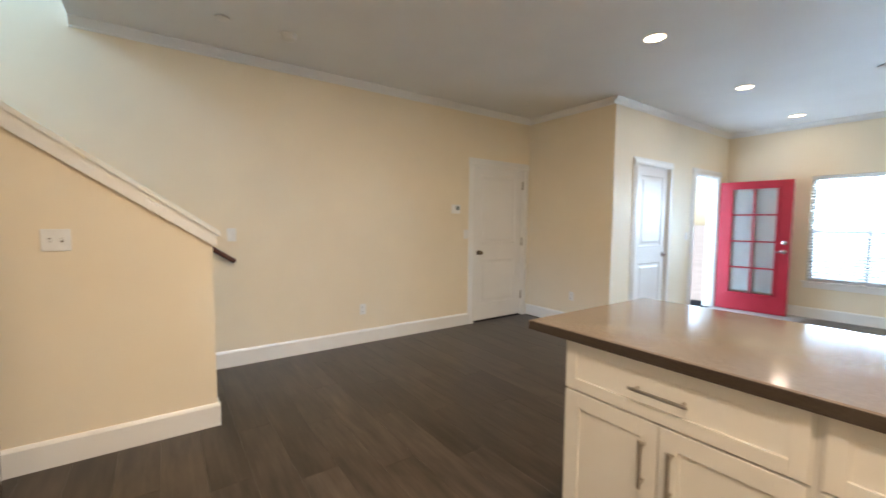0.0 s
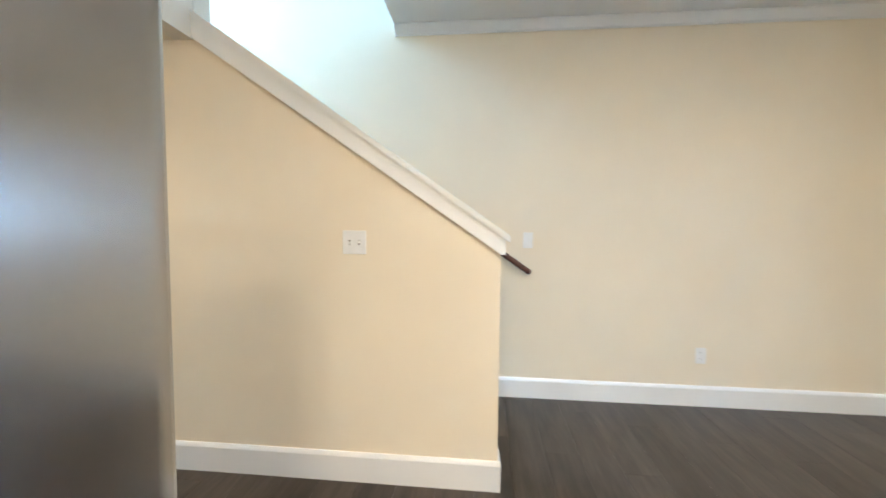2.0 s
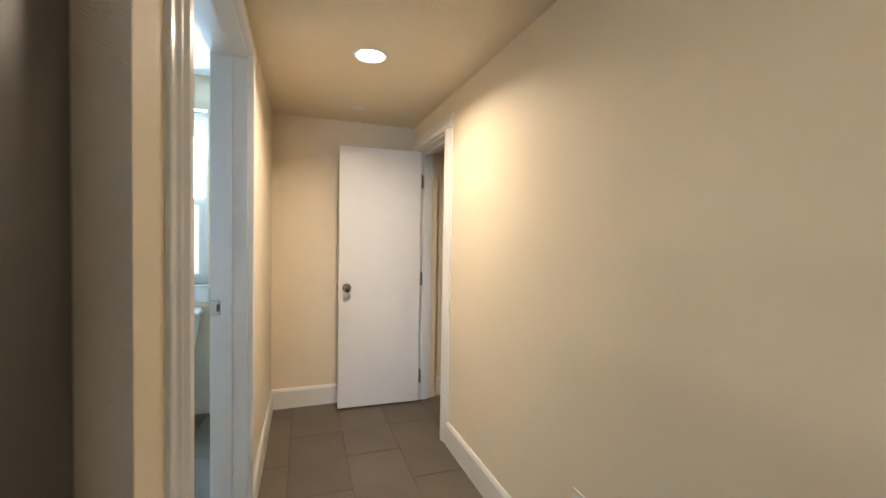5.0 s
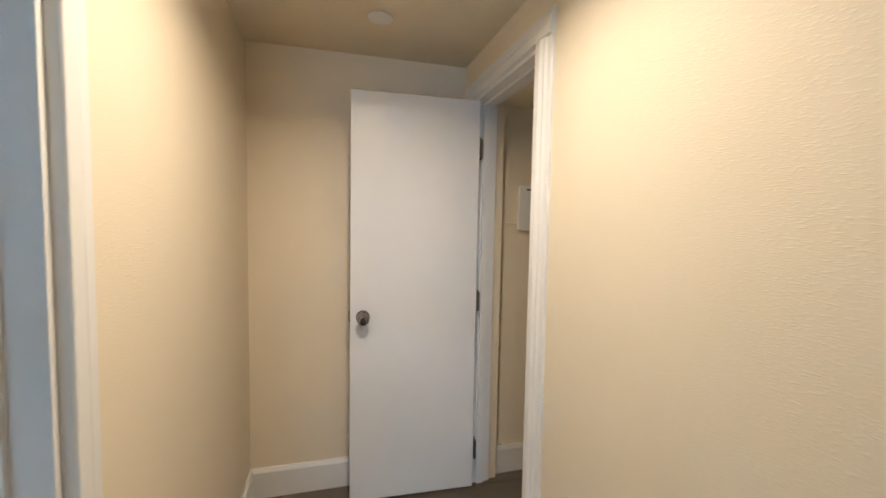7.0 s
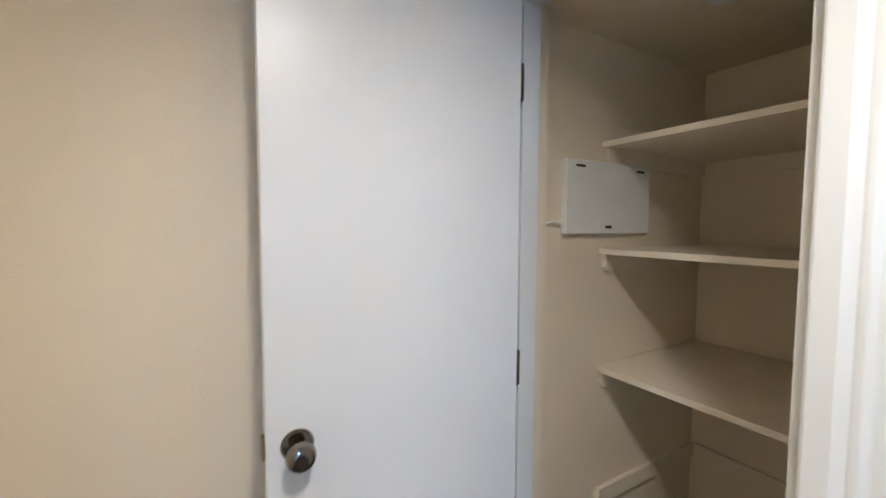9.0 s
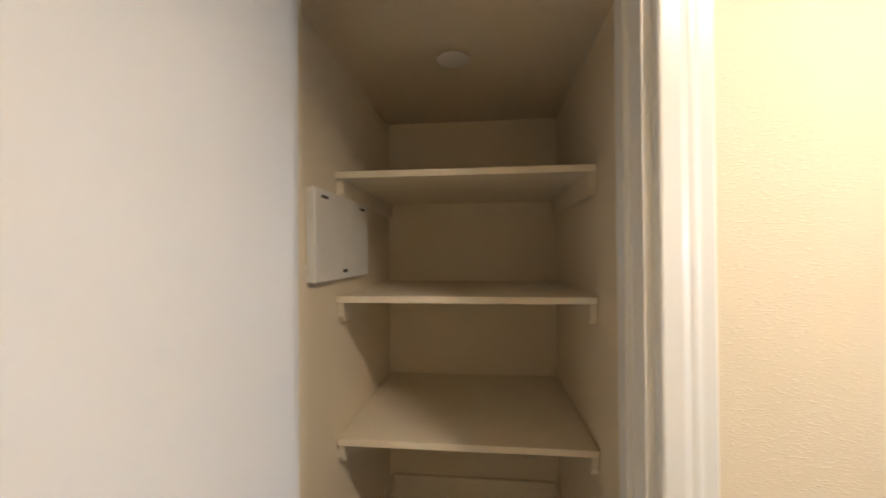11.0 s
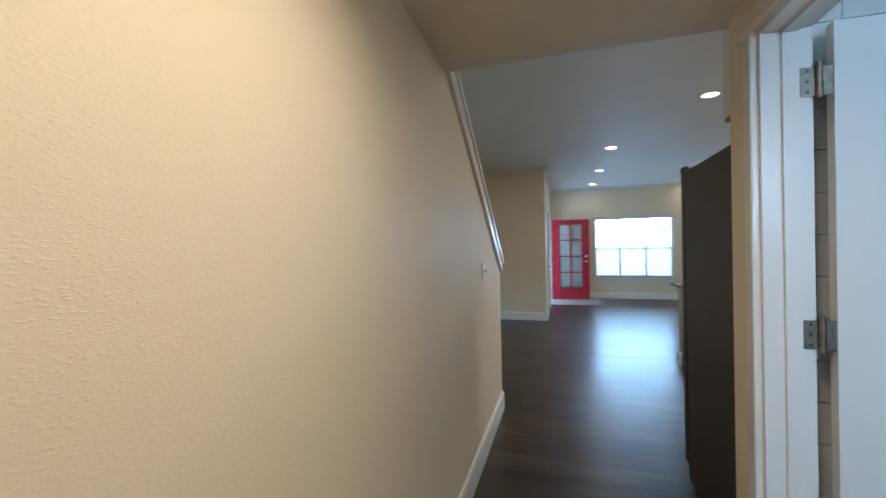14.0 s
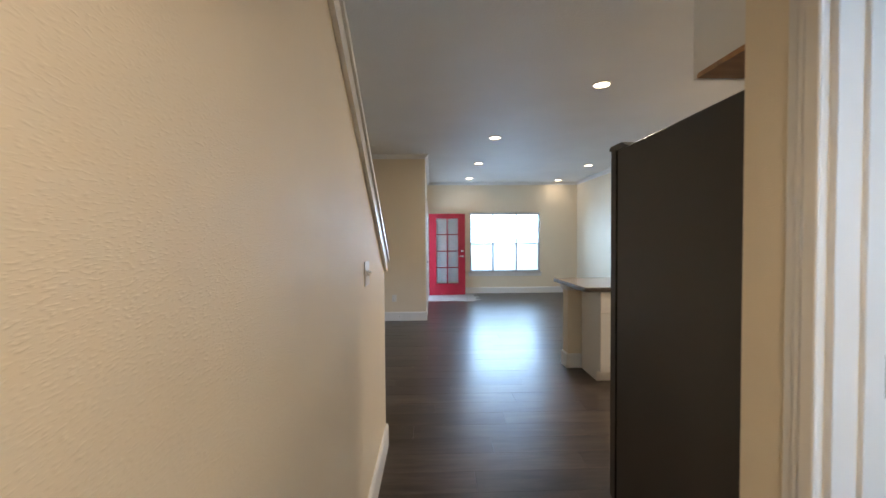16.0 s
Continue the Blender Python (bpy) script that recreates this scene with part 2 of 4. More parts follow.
def tile_material(name, colour, rough, scale=3.0, spread=0.12):
    m = mat(name, colour, rough)
    info = m.node_tree.nodes.new("ShaderNodeObjectInfo")
    a = ramp(m, noise_tex(m, scale, 5, 0.6).outputs["Fac"], [(0.3, tone(colour, 0.84)), (0.7, tone(colour, 1.16))])
    per = ramp(m, info.outputs["Random"], [(0, (1 - spread,) * 3), (1, (1 + spread,) * 3)])
    mix = m.node_tree.nodes.new("ShaderNodeMix")
    mix.data_type, mix.blend_type = "RGBA", "MULTIPLY"
    mix.inputs["Factor"].default_value = 1.0
    link(m, a.outputs["Color"], mix.inputs[6])
    link(m, per.outputs["Color"], mix.inputs[7])
    link(m, mix.outputs[2], m.node_tree.nodes["Principled BSDF"].inputs["Base Color"])
    bump(m, noise_tex(m, 60, 3).outputs["Fac"], 0.15, 0.0008)
    return m


m_plank = plank_material()
m_tile = tile_material("dark_grey_floor_tile", (0.128, 0.106, 0.084), 0.40)
m_entrytile = tile_material("pale_grey_entry_tile", (0.36, 0.35, 0.33), 0.35)
m_subway = tile_material("white_subway_tile", (0.74, 0.73, 0.70), 0.12, 3.0, 0.03)
m_grout = mat("dark_grout", (0.075, 0.062, 0.050), 0.85)
m_sub = mat("dark_subfloor", (0.012, 0.010, 0.009), 0.8)

# ---------------------------------------------------------------- mesh helpers


def bx(bm, lo, hi, bevel=0.0, seg=1):
    """A box between two corners, with bevelled edges where asked."""
    mid = [(a + b) / 2 for a, b in zip(lo, hi)]
    size = [max(abs(b - a), 1e-5) for a, b in zip(lo, hi)]
    made = bmesh.ops.create_cube(bm, size=1.0, matrix=Matrix.Translation(mid) @ Matrix.Diagonal((*size, 1)))
    if bevel:
        es = list({e for v in made["verts"] for e in v.link_edges})
        bmesh.ops.bevel(bm, geom=es, offset=bevel, segments=seg, affect="EDGES", profile=0.5)
    return bm


def cyl(bm, a, b, r1, r2=None, seg=24, caps=True):
    """A round bar from a to b."""
    a, b = Vector(a), Vector(b)
    m = Matrix.Translation((a + b) / 2) @ (b - a).to_track_quat("Z", "Y").to_matrix().to_4x4()
    bmesh.ops.create_cone(bm, cap_ends=caps, segments=seg, radius1=r1, radius2=r1 if r2 is None else r2, depth=(b - a).length, matrix=m)
    return bm


def lathe(bm, profile, m=Matrix.Identity(4), seg=32, caps=True):
    """Turns (radius, height) pairs about the z axis, then places them by m."""
    rings = []
    for r, h in profile:
        rings.append([bm.verts.new(m @ Vector((r * math.cos(2 * math.pi * k / seg), r * math.sin(2 * math.pi * k / seg), h))) for k in range(seg)])
    for p, q in zip(rings, rings[1:]):
        for k in range(seg):
            bm.faces.new((p[k], p[(k + 1) % seg], q[(k + 1) % seg], q[k]))
    if caps:
        bm.faces.new(rings[0][::-1])
        bm.faces.new(rings[-1])
    return bm


def sweep(bm, outline, a, b, up=(0, 0, 1)):
    """Carries a closed outline (out, up) along the straight line from a to b; out lies to the line's left."""
    a, b, up = Vector(a), Vector(b), Vector(up)
    d = (b - a).normalized()
    out = up.cross(d)
    ends = [[bm.verts.new(p + out * u + up * v) for u, v in outline] for p in (a, b)]
    n = len(outline)
    for k in range(n):
        bm.faces.new((ends[0][k], ends[0][(k + 1) % n], ends[1][(k + 1) % n], ends[1][k]))
    bm.faces.new(ends[0][::-1])
    bm.faces.new(ends[1])
    return bm


def mesh_of(bm, name, material, smooth=False):
    bmesh.ops.recalc_face_normals(bm, faces=bm.faces)
    me = bpy.data.meshes.new(name)
    bm.to_mesh(me)
    bm.free()
    me.materials.append(material)
    if smooth:
        for p in me.polygons:
            p.use_smooth = True
        me.set_sharp_from_angle(angle=radians(38))
    return me


def part(name, bm, material, parent=None, label="", smooth=False, at=None):
    ob = new(name, mesh_of(bm, name, material, smooth))
    if parent:
        ob.parent = parent
    if at:
        ob.location = at
    return tagged(ob, label)


def boxes(*args, bevel=0.0):
    bm = bmesh.new()
    for lo, hi in args:
        bx(bm, lo, hi, bevel)
    return bm


def thing(name, label, category, at=(0, 0, 0), turn=0.0, group=""):
    ob = new(name)
    ob.location, ob.rotation_euler = at, (0, 0, radians(turn))
    return tagged(ob, label, category, group)


def structure(name, bm, material, label, smooth=False):
    return tagged(part(name, bm, material, None, label, smooth), kind="structure")


def wall(name, material, label, lo, hi, holes=(), axis="y"):
    """A wall block from lo to hi with rectangular holes (a0, a1, z0, z1) along its axis."""
    bm = bmesh.new()
    k = 1 if axis == "y" else 0
    cuts = sorted({lo[k], hi[k], *[h[0] for h in holes], *[h[1] for h in holes]})
    for a, b in zip(cuts, cuts[1:]):
        z = lo[2]
        inside = sorted([h for h in holes if h[0] <= a + 1e-6 and h[1] >= b - 1e-6], key=lambda h: h[2])
        spans = []
        for h in inside:
            if h[2] > z + 1e-4:
                spans.append((z, h[2]))
            z = h[3]
        if z < hi[2] - 1e-4:
            spans.append((z, hi[2]))
        for z0, z1 in spans:
            p, q = list(lo), list(hi)
            p[k], q[k], p[2], q[2] = a, b, z0, z1
            bx(bm, p, q)
    bmesh.ops.remove_doubles(bm, verts=bm.verts, dist=1e-5)
    return structure(name, bm, material, label)


# ---------------------------------------------------------------- plan of the place
XF, XR = -1.105, 1.13            # far wall beyond the stairs, hall's wall by the bathroom
YE, YK = -4.13, -1.585          # hall's end wall, kitchen's back wall
YB, XB = 4.06, 0.212            # wall beside the far door, wall with the entry
YW, XE = 7.30, 3.98             # window wall, living room's side wall
ZH = 2.21                       # hall ceiling
YS = -0.755                     # edge of the stairwell in the ceiling
LEAN = 0.020                    # skew of the hall wall, metres a metre
YT = -1.53                      # face of the drop between the two ceilings
T = 0.12
DOOR = 2.06
CDOOR = 2.0
CY0, CY1 = -4.000, -3.343        # closet doorway
BY0, BY1 = -2.78, -1.81         # bathroom doorway

# floor
structure("floor", boxes(((XF - T, YE - T, -0.12), (XE + T, YW + T, -0.012))), m_sub, "dark subfloor under the planks and tiles")
tagged(part("ground", boxes(((-600, -600, -0.32), (600, 600, -0.22))), m_outside), "pale concrete ground outside the house", kind="structure")

# outer and inner walls
wall("wall_west", m_wall, "cream painted wall beyond the stairs with a white door", (XF - T, YE - T, 0), (XF, YB + T, 5.3), [(3.05, 3.957, 0, DOOR)])
wall("wall_return", m_wall, "short cream wall beside the white door", (XF, YB, 0), (XB, YB + T, ZC), axis="x")
wall("wall_entry", m_wall, "cream wall with a closet door and the entry", (XB - T, YB + T, 0), (XB, YW, ZC), [(4.57, 5.37, 0, DOOR), (6.15, 6.95, 0, DOOR)])
wall("wall_north", m_wall, "cream wall with the wide window", (XB - T, YW, 0), (XE + T, YW + T, ZC), [(1.272, 3.045, 0.53, 2.02)], axis="x")
wall("wall_east", m_wall, "plain cream side wall of the living room", (XE, -1.7, 0), (XE + T, YW, ZC))
wall("wall_kitchen", m_wall, "cream wall behind the fridge", (XR + T, YK - T, 0), (XE, YK, ZC), axis="x")
wall("wall_hall", m_wall, "cream hall wall with the bathroom doorway", (XR, YE, 0), (XR + T, YK, ZC), [(BY0, BY1, 0, DOOR)])
wall("wall_end", m_wall, "cream wall closing the hall", (-T, YE - T, 0), (XR + T, YE, ZC), axis="x")

# the stair wall: sloped top up to the hall ceiling, closet doorway in it
CAP0, SLOPE = 1.256, 0.6914
bm = bmesh.new()


def prism(bm, pts, x0, x1):
    """A block between x0 and x1 with the side outline pts (y, z)."""
    a = [bm.verts.new((x0, y, z)) for y, z in pts]
    b = [bm.verts.new((x1, y, z)) for y, z in pts]
    n = len(pts)
    for k in range(n):
        bm.faces.new((a[k], a[(k + 1) % n], b[(k + 1) % n], b[k]))
    bm.faces.new(a[::-1])
    bm.faces.new(b)


top = CAP0 - SLOPE * YT
prism(bm, [(0, 0), (0, CAP0), (YT, top), (YT, 0)], -T, 0)
prism(bm, [(YT, 0), (YT, 5.3), (CY1, 5.3), (CY1, 0)], -T, 0)
prism(bm, [(CY1, CDOOR), (CY1, 5.3), (CY0, 5.3), (CY0, CDOOR)], -T, 0)
prism(bm, [(CY0, 0), (CY0, 5.3), (YE, 5.3), (YE, 0)], -T, 0)
bmesh.ops.remove_doubles(bm, verts=bm.verts, dist=1e-5)
for v in bm.verts:                   # the hall part of this wall runs slightly askew
    if v.co.x > -0.01 and v.co.y < YT:
        v.co.x += LEAN * (YT - v.co.y)
structure("wall_stair", bm, m_wall, "cream stair wall with a sloped top along the hall")
structure("wall_upper_back", boxes(((XF, YE - T, 2.3), (-T, YE, 3.6)), ((XF, YE - T, 5.05), (-T, YE, 5.3)), ((XF, YE - T, 3.6), (-1.10, YE, 5.05)), ((-0.15, YE - T, 3.6), (-T, YE, 5.05))), m_upper, "pale wall at the head of the stairs round a window")
structure("wall_upper_front", boxes(((XF, YS, ZC + 0.2), (-T, YS + T, 5.3)), ((-T, YT, ZC + 0.2), (0, YS + T, 5.3))), m_upper, "pale wall round the open stairwell upstairs")

# ceilings
structure("ceiling", boxes(((XF, YS, ZC), (XE, YW, ZC + 0.2)), ((-T, YK, ZC), (XE, YS, ZC + 0.2))), m_ceil, "white painted living room ceiling")
structure("ceiling_hall", boxes(((0, YE, ZH), (XR, YT - 0.1, ZH + 0.06))), m_hallceil, "low cream hall ceiling")
structure("ceiling_upper", boxes(((XF - T, YE - T, 5.3), (0.0, YS + T, 5.4))), m_ceil, "white ceiling over the stairwell")
structure("wall_drop", boxes(((-T, YT - 0.1, top + 0.031), (0, YT + 0.004, ZC)), ((0, YT - 0.1, ZH), (XR + T, YT, ZC))), m_upper, "pale drop face between the two ceilings")

# ---------------------------------------------------------------- trim
BASE = [(0, 0), (0.016, 0), (0.016, 0.130), (0.011, 0.142), (0.006, 0.150), (0, 0.150)]
CROWN = [(0, 0), (0.058, 0), (0.058, -0.010), (0.050, -0.016), (0.040, -0.030), (0.022, -0.048), (0.012, -0.056), (0.012, -0.070), (0, -0.070)]
CASING = [(0, 0), (0, 0.019), (0.0015, 0.0225), (0.005, 0.024), (0.032, 0.024), (0.036, 0.022), (0.046, 0.0165), (0.050, 0.0175), (0.055, 0.0175), (0.058, 0.0165), (0.064, 0.0115), (0.068, 0.0105), (0.087, 0.0100), (0.090, 0.0075), (0.090, 0)]
Z = Vector((0, 0, 1))


def baseboard(a, b, label="white painted baseboard along the wall"):
    bm = sweep(bmesh.new(), BASE, (*a, 0), (*b, 0))
    structure("baseboard", bm, m_trim, label)


def crown(a, b):
    bm = sweep(bmesh.new(), CROWN, (*a, ZC - 0.001), (*b, ZC - 0.001))
    structure("trim_crown", bm, m_trim, "white crown moulding under the ceiling")


def casing(n, plane, a0, a1, top, depth=T, jamb=True, label="white door casing"):
    """Casing legs and head on a wall of outward normal n, and the jamb lining of its opening."""
    n = Vector(n)
    e = Vector((0, 1, 0)) if abs(n.x) > 0.5 else Vector((1, 0, 0))
    base = Vector((plane, 0, 0)) if abs(n.x) > 0.5 else Vector((0, plane, 0))
    root = tagged(new("trim_door_casing"), label, kind="structure")

    def leg(a, way, z1):
        w = n.cross(Z)
        k = 1 if w.dot(e) * way > 0 else -1
        o = [(u * k, v) for u, v in CASING]
        p = base + e * a
        part("casing_leg", sweep(bmesh.new(), o, p, p + Z * z1, n), m_trim, root)
    leg(a0, -1, top)
    leg(a1, 1, top)
    w = n.cross(e)
    k = 1 if w.z > 0 else -1
    p, q = base + e * (a0 - 0.092), base + e * (a1 + 0.092)
    part("casing_head", sweep(bmesh.new(), [(u * k, v) for u, v in CASING], p + Z * top, q + Z * top, n), m_trim, root)
    if jamb:
        g = 0.016
        for lo, hi in (((a0, 0), (a0 + g, top)), ((a1 - g, 0), (a1, top)), ((a0 + g, top - g), (a1 - g, top))):
            c0 = base + e * lo[0] + Z * lo[1] - n * (depth + 0.001) 
            c1 = base + e * hi[0] + Z * hi[1] + n * 0.001
            part("jamb", boxes((c0, c1)), m_trim, root)
        for lo, hi in (((a0 + g, 0), (a0 + g + 0.011, top - g)), ((a1 - g - 0.011, 0), (a1 - g, top - g)), ((a0 + g, top - g - 0.011), (a1 - g, top - g))):
            c0 = base + e * lo[0] + Z * lo[1] - n * (depth * 0.72)
            c1 = base + e * hi[0] + Z * hi[1] - n * (depth * 0.40)
            part("door_stop", boxes((c0, c1)), m_trim, root)
    return root


baseboard((XF, 2.957), (XF, -0.02))
baseboard((XB, YB), (XF, YB), "white baseboard on the short return wall")
baseboard((XB, 4.477), (XB, YB - 0.016), "white baseboard by the closet door")
baseboard((XB, 6.057), (XB, 5.463))
baseboard((XE, YW), (XB, YW), "white baseboard under the wide window")
baseboard((XE, 2.1), (XE, YW))
baseboard((0, 0.016), (0, YT), "white baseboard along the stair wall")
baseboard((0, YT), (LEAN * (YT - CY1 - 0.092), CY1 + 0.092), "white baseboard along the hall wall")
baseboard((-T - 0.0, 0), (0.0, 0), "white baseboard on the end of the stair wall")
baseboard((0.0, YE), (XR, YE), "white baseboard on the hall's end wall")
baseboard((XR, YE), (XR, BY0 - 0.092), "white baseboard in the hall")
crown((XF, YB), (XF, YS))
crown((XB, YB), (XF, YB))
crown((XB, YW), (XB, YB - 0.066))
crown((XE, YW), (XB, YW))
crown((XE, YK), (XE, YW))
casing((1, 0, 0), XF, 3.05, 3.957, DOOR, label="white casing round the panelled far door")
casing((1, 0, 0), XB, 4.57, 5.37, DOOR, label="white casing round the closet door")
casing((1, 0, 0), XB, 6.15, 6.95, DOOR, label="white casing round the open entry")
closet_casing = casing((1, 0, 0), 0.0, CY0, CY1, CDOOR, label="white casing round the linen closet")
closet_casing.matrix_world = Matrix.Translation((0, YT, 0)) @ Matrix.Rotation(math.atan(LEAN), 4, "Z") @ Matrix.Translation((0, -YT, 0))
casing((-1, 0, 0), XR, BY0, BY1, DOOR, T + 0.015, label="white casing round the bathroom doorway")

# sloped cap on the stair wall
cap = tagged(new("trim_stair_cap"), "white sloped cap board on the stair wall", kind="structure")
d = Vector((0, YT - 0.03, -SLOPE * (YT - 0.03))).normalized()
up = Vector((0, -d.z, d.y)) * (-1 if d.y < 0 else 1)
a, b = Vector((0, 0.0, CAP0)), Vector((0, YT, CAP0 - SLOPE * YT))
for x0, x1, nm in ((0.0, 0.019, "skirt_board"), (-T - 0.019, -T, "skirt_board")):
    bm = bmesh.new()
    prism(bm, [(0.022, CAP0 - 0.092), (0.022, CAP0 - 0.015), (YT, top), (YT, top - 0.100), (0.0, CAP0 - 0.091)], x0, x1)
    part(nm, bm, m_trim, cap)
bm = bmesh.new()
prism(bm, [(0.001, CAP0 - 0.092), (0.022, CAP0 - 0.092), (0.022, CAP0 - 0.015), (0.001, CAP0 - 0.001)], -T, 0)
part("end_board", bm, m_trim, cap)
bm = bmesh.new()
prism(bm, [(0.042, CAP0 - 0.034), (0.042, CAP0 - 0.006), (0.036, CAP0 + 0.003), (YT + 0.006, top + 0.030), (YT + 0.006, top - 0.006)], -T - 0.028, 0.030)
part("cap_board", bm, m_trim, cap)

# hand rail on the far wall
rail = thing("handrail", "dark red-brown wooden handrail on the wall above the stairs", "handrail", (XF + 0.07, 0.255, 0.965))
bm = bmesh.new()
cyl(bm, (0, 0, 0), (0, -2.9, 2.9 * SLOPE), 0.021, seg=20)
lathe(bm, [(0.021, 0), (0.019, 0.006), (0.012, 0.010)], Matrix.Translation((0, 0, 0)) @ Vector((0, 1, -SLOPE)).to_track_quat("Z", "Y").to_matrix().to_4x4(), 20)
part("rail", bm, m_rail, rail, smooth=True)
for k in (0.35, 1.6, 2.7):
    bm = bmesh.new()
    cyl(bm, (-0.07, -k, k * SLOPE - 0.06), (0, -k, k * SLOPE - 0.02), 0.006, seg=12)
    cyl(bm, (-0.07, -k, k * SLOPE - 0.06), (-0.062, -k, k * SLOPE - 0.06), 0.028, seg=20)
    part("bracket", bm, m_knob, rail, smooth=True)

# the stairs behind the wall
stairs = tagged(new("stairs"), "dark wooden stairs rising behind the wall", kind="structure")
for k in range(14):
    z, y = 0.185 * (k + 1), -0.02 - 0.275 * k
    part("tread", boxes(((XF + 0.002, y - 0.275, z - 0.03), (-T - 0.021, y + 0.025, z)), bevel=0.004), m_stair, stairs)
    part("riser", boxes(((XF + 0.002, y - 0.018, z - 0.185), (-T - 0.021, y, z - 0.031))), m_trim, stairs)

# ---------------------------------------------------------------- doors


def knob(parent, x, z, y0, way, material=None, lever=0):
    """A round door knob (or a lever) on the face at y0, out along way."""
    material = material or m_knob
    m = Matrix.Translation((x, y0, z)) @ Vector((0, way, 0)).to_track_quat("Z", "Y").to_matrix().to_4x4()
    bm = lathe(bmesh.new(), [(0.033, 0), (0.033, 0.004), (0.029, 0.009), (0.014, 0.012), (0.012, 0.028), (0.018, 0.034), (0.027, 0.042), (0.029, 0.052), (0.025, 0.062), (0.014, 0.068), (0.006, 0.067)] if not lever else [(0.030, 0), (0.030, 0.006), (0.024, 0.010), (0.010, 0.012), (0.010, 0.040), (0.008, 0.046)], m)
    ob = part("door_lever" if lever else "door_knob", bm, material, parent, "satin metal knob" if not lever else "chrome lever handle", True)
    if lever:
        bm = bmesh.new()
        cyl(bm, (x, y0 + way * 0.042, z), (x + lever * 0.11, y0 + way * 0.046, z - 0.004), 0.010, 0.007, 16)
        part("grip", bm, material, ob, "", True)
    return ob


def hinge(parent, x, y, z, ax=1, leafs=True):
    bm = bmesh.new()
    for k in range(5):
        cyl(bm, (x, y, z - 0.050 + 0.0205 * k), (x, y, z - 0.032 + 0.0205 * k), 0.0095, seg=12)
    cyl(bm, (x, y, z - 0.054), (x, y, z + 0.060), 0.0075, seg=12)
    return part("hinge", bm, m_hinge, parent, "weathered metal hinge", True)


def leaf(parent, w, h, t, panels, material, raised=True):
    """A door leaf from x 0 to w, y -t to 0: stiles and rails with moulded panels set in."""
    bm = bmesh.new()
    if not panels:
        bx(bm, (0, -t, 0), (w, 0, h), 0.0025)
        return part("leaf", bm, material, parent)
    x0, x1 = panels[0][0], panels[0][1]
    bx(bm, (0, -t, 0), (x0, 0, h))
    bx(bm, (x1, -t, 0), (w, 0, h))
    z = 0
    for p in panels:
        bx(bm, (x0, -t, z), (x1, 0, p[2]))
        z = p[3]
    bx(bm, (x0, -t, z), (x1, 0, h))
    bmesh.ops.remove_doubles(bm, verts=bm.verts, dist=1e-5)
    ob = part("leaf", bm, material, parent)
    if raised:
        for p in panels:
            bm = bmesh.new()
            bx(bm, (p[0], -t + 0.010, p[2]), (p[1], -0.010, p[3]))
            m = 0.016
            for ya, s in ((0, 1), (-t, -1)):
                # sticking round the panel and a raised field
                for q in range(2):
                    zz = p[2] if q == 0 else p[3]
                    sg = 1 if q == 0 else -1
                    v = [bm.verts.new(c) for c in ((p[0], ya, zz), (p[1], ya, zz), (p[1] - m, ya - s * 0.010, zz + sg * m), (p[0] + m, ya - s * 0.010, zz + sg * m))]
                    bm.faces.new(v)
                    xx = p[0] if q == 0 else p[1]
                    v = [bm.verts.new(c) for c in ((xx, ya, p[2]), (xx, ya, p[3]), (xx + sg * m, ya - s * 0.010, p[3] - m), (xx + sg * m, ya - s * 0.010, p[2] + m))]
                    bm.faces.new(v)
                f, g2 = 0.038, 0.062
                o = [(p[0] + f, p[2] + f), (p[1] - f, p[2] + f), (p[1] - f, p[3] - f), (p[0] + f, p[3] - f)]
                i = [(p[0] + g2, p[2] + g2), (p[1] - g2, p[2] + g2), (p[1] - g2, p[3] - g2), (p[0] + g2, p[3] - g2)]
                ov = [bm.verts.new((c[0], ya - s * 0.0102, c[1])) for c in o]
                iv = [bm.verts.new((c[0], ya - s * 0.003, c[1])) for c in i]
                for k in range(4):
                    bm.faces.new((ov[k], ov[(k + 1) % 4], iv[(k + 1) % 4], iv[k]))
                bm.faces.new(iv)
            part("panel", bm, material, ob, "moulded panel")
    return ob


def door(name, label, at, turn, w, h=2.035, t=0.035, panels=(), material=None, lift=0.012):
    ob = new(name)
    ob.location, ob.rotation_euler = (at[0], at[1], lift), (0, 0, radians(turn))
    tagged(ob, label, "door", kind="structure")
    leaf(ob, w, h, t, list(panels), material or m_door)
    return ob


TWO = [(0.12, 0.755, 0.215, 0.80), (0.12, 0.755, 1.02, 1.93)]
# far door in the west wall, shut; hinges by the return wall
d1 = door("door_1", "shut white two-panel door with a dark knob", (XF - 0.012, 3.939), -90, 0.872, panels=TWO, lift=0.022)
knob(d1, 0.795, 0.905, 0, 1)
for z in (0.27, 1.03, 1.82):
    hinge(d1, -0.006, 0.008, z)
# shade in the gap below the leaf, built as a dark strip
part("threshold_shadow_strip", boxes(((0.0, -0.05, -0.022), (0.87, -0.002, -0.006))), m_sub, d1, "dark strip for the shade in the gap under the door")
# closet door by the entry, shut
d2 = door("door_2", "shut white two-panel closet door with a lever", (XB - 0.012, 4.588), 90, 0.764, panels=[(0.115, 0.655, 0.215, 0.80), (0.115, 0.655, 1.02, 1.93)], lift=0.014)
d2.scale = (1, -1, 1)
knob(d2, 0.715, 0.90, 0, 1, lever=-1)
for z in (0.27, 1.03, 1.82):
    hinge(d2, -0.006, 0.008, z)
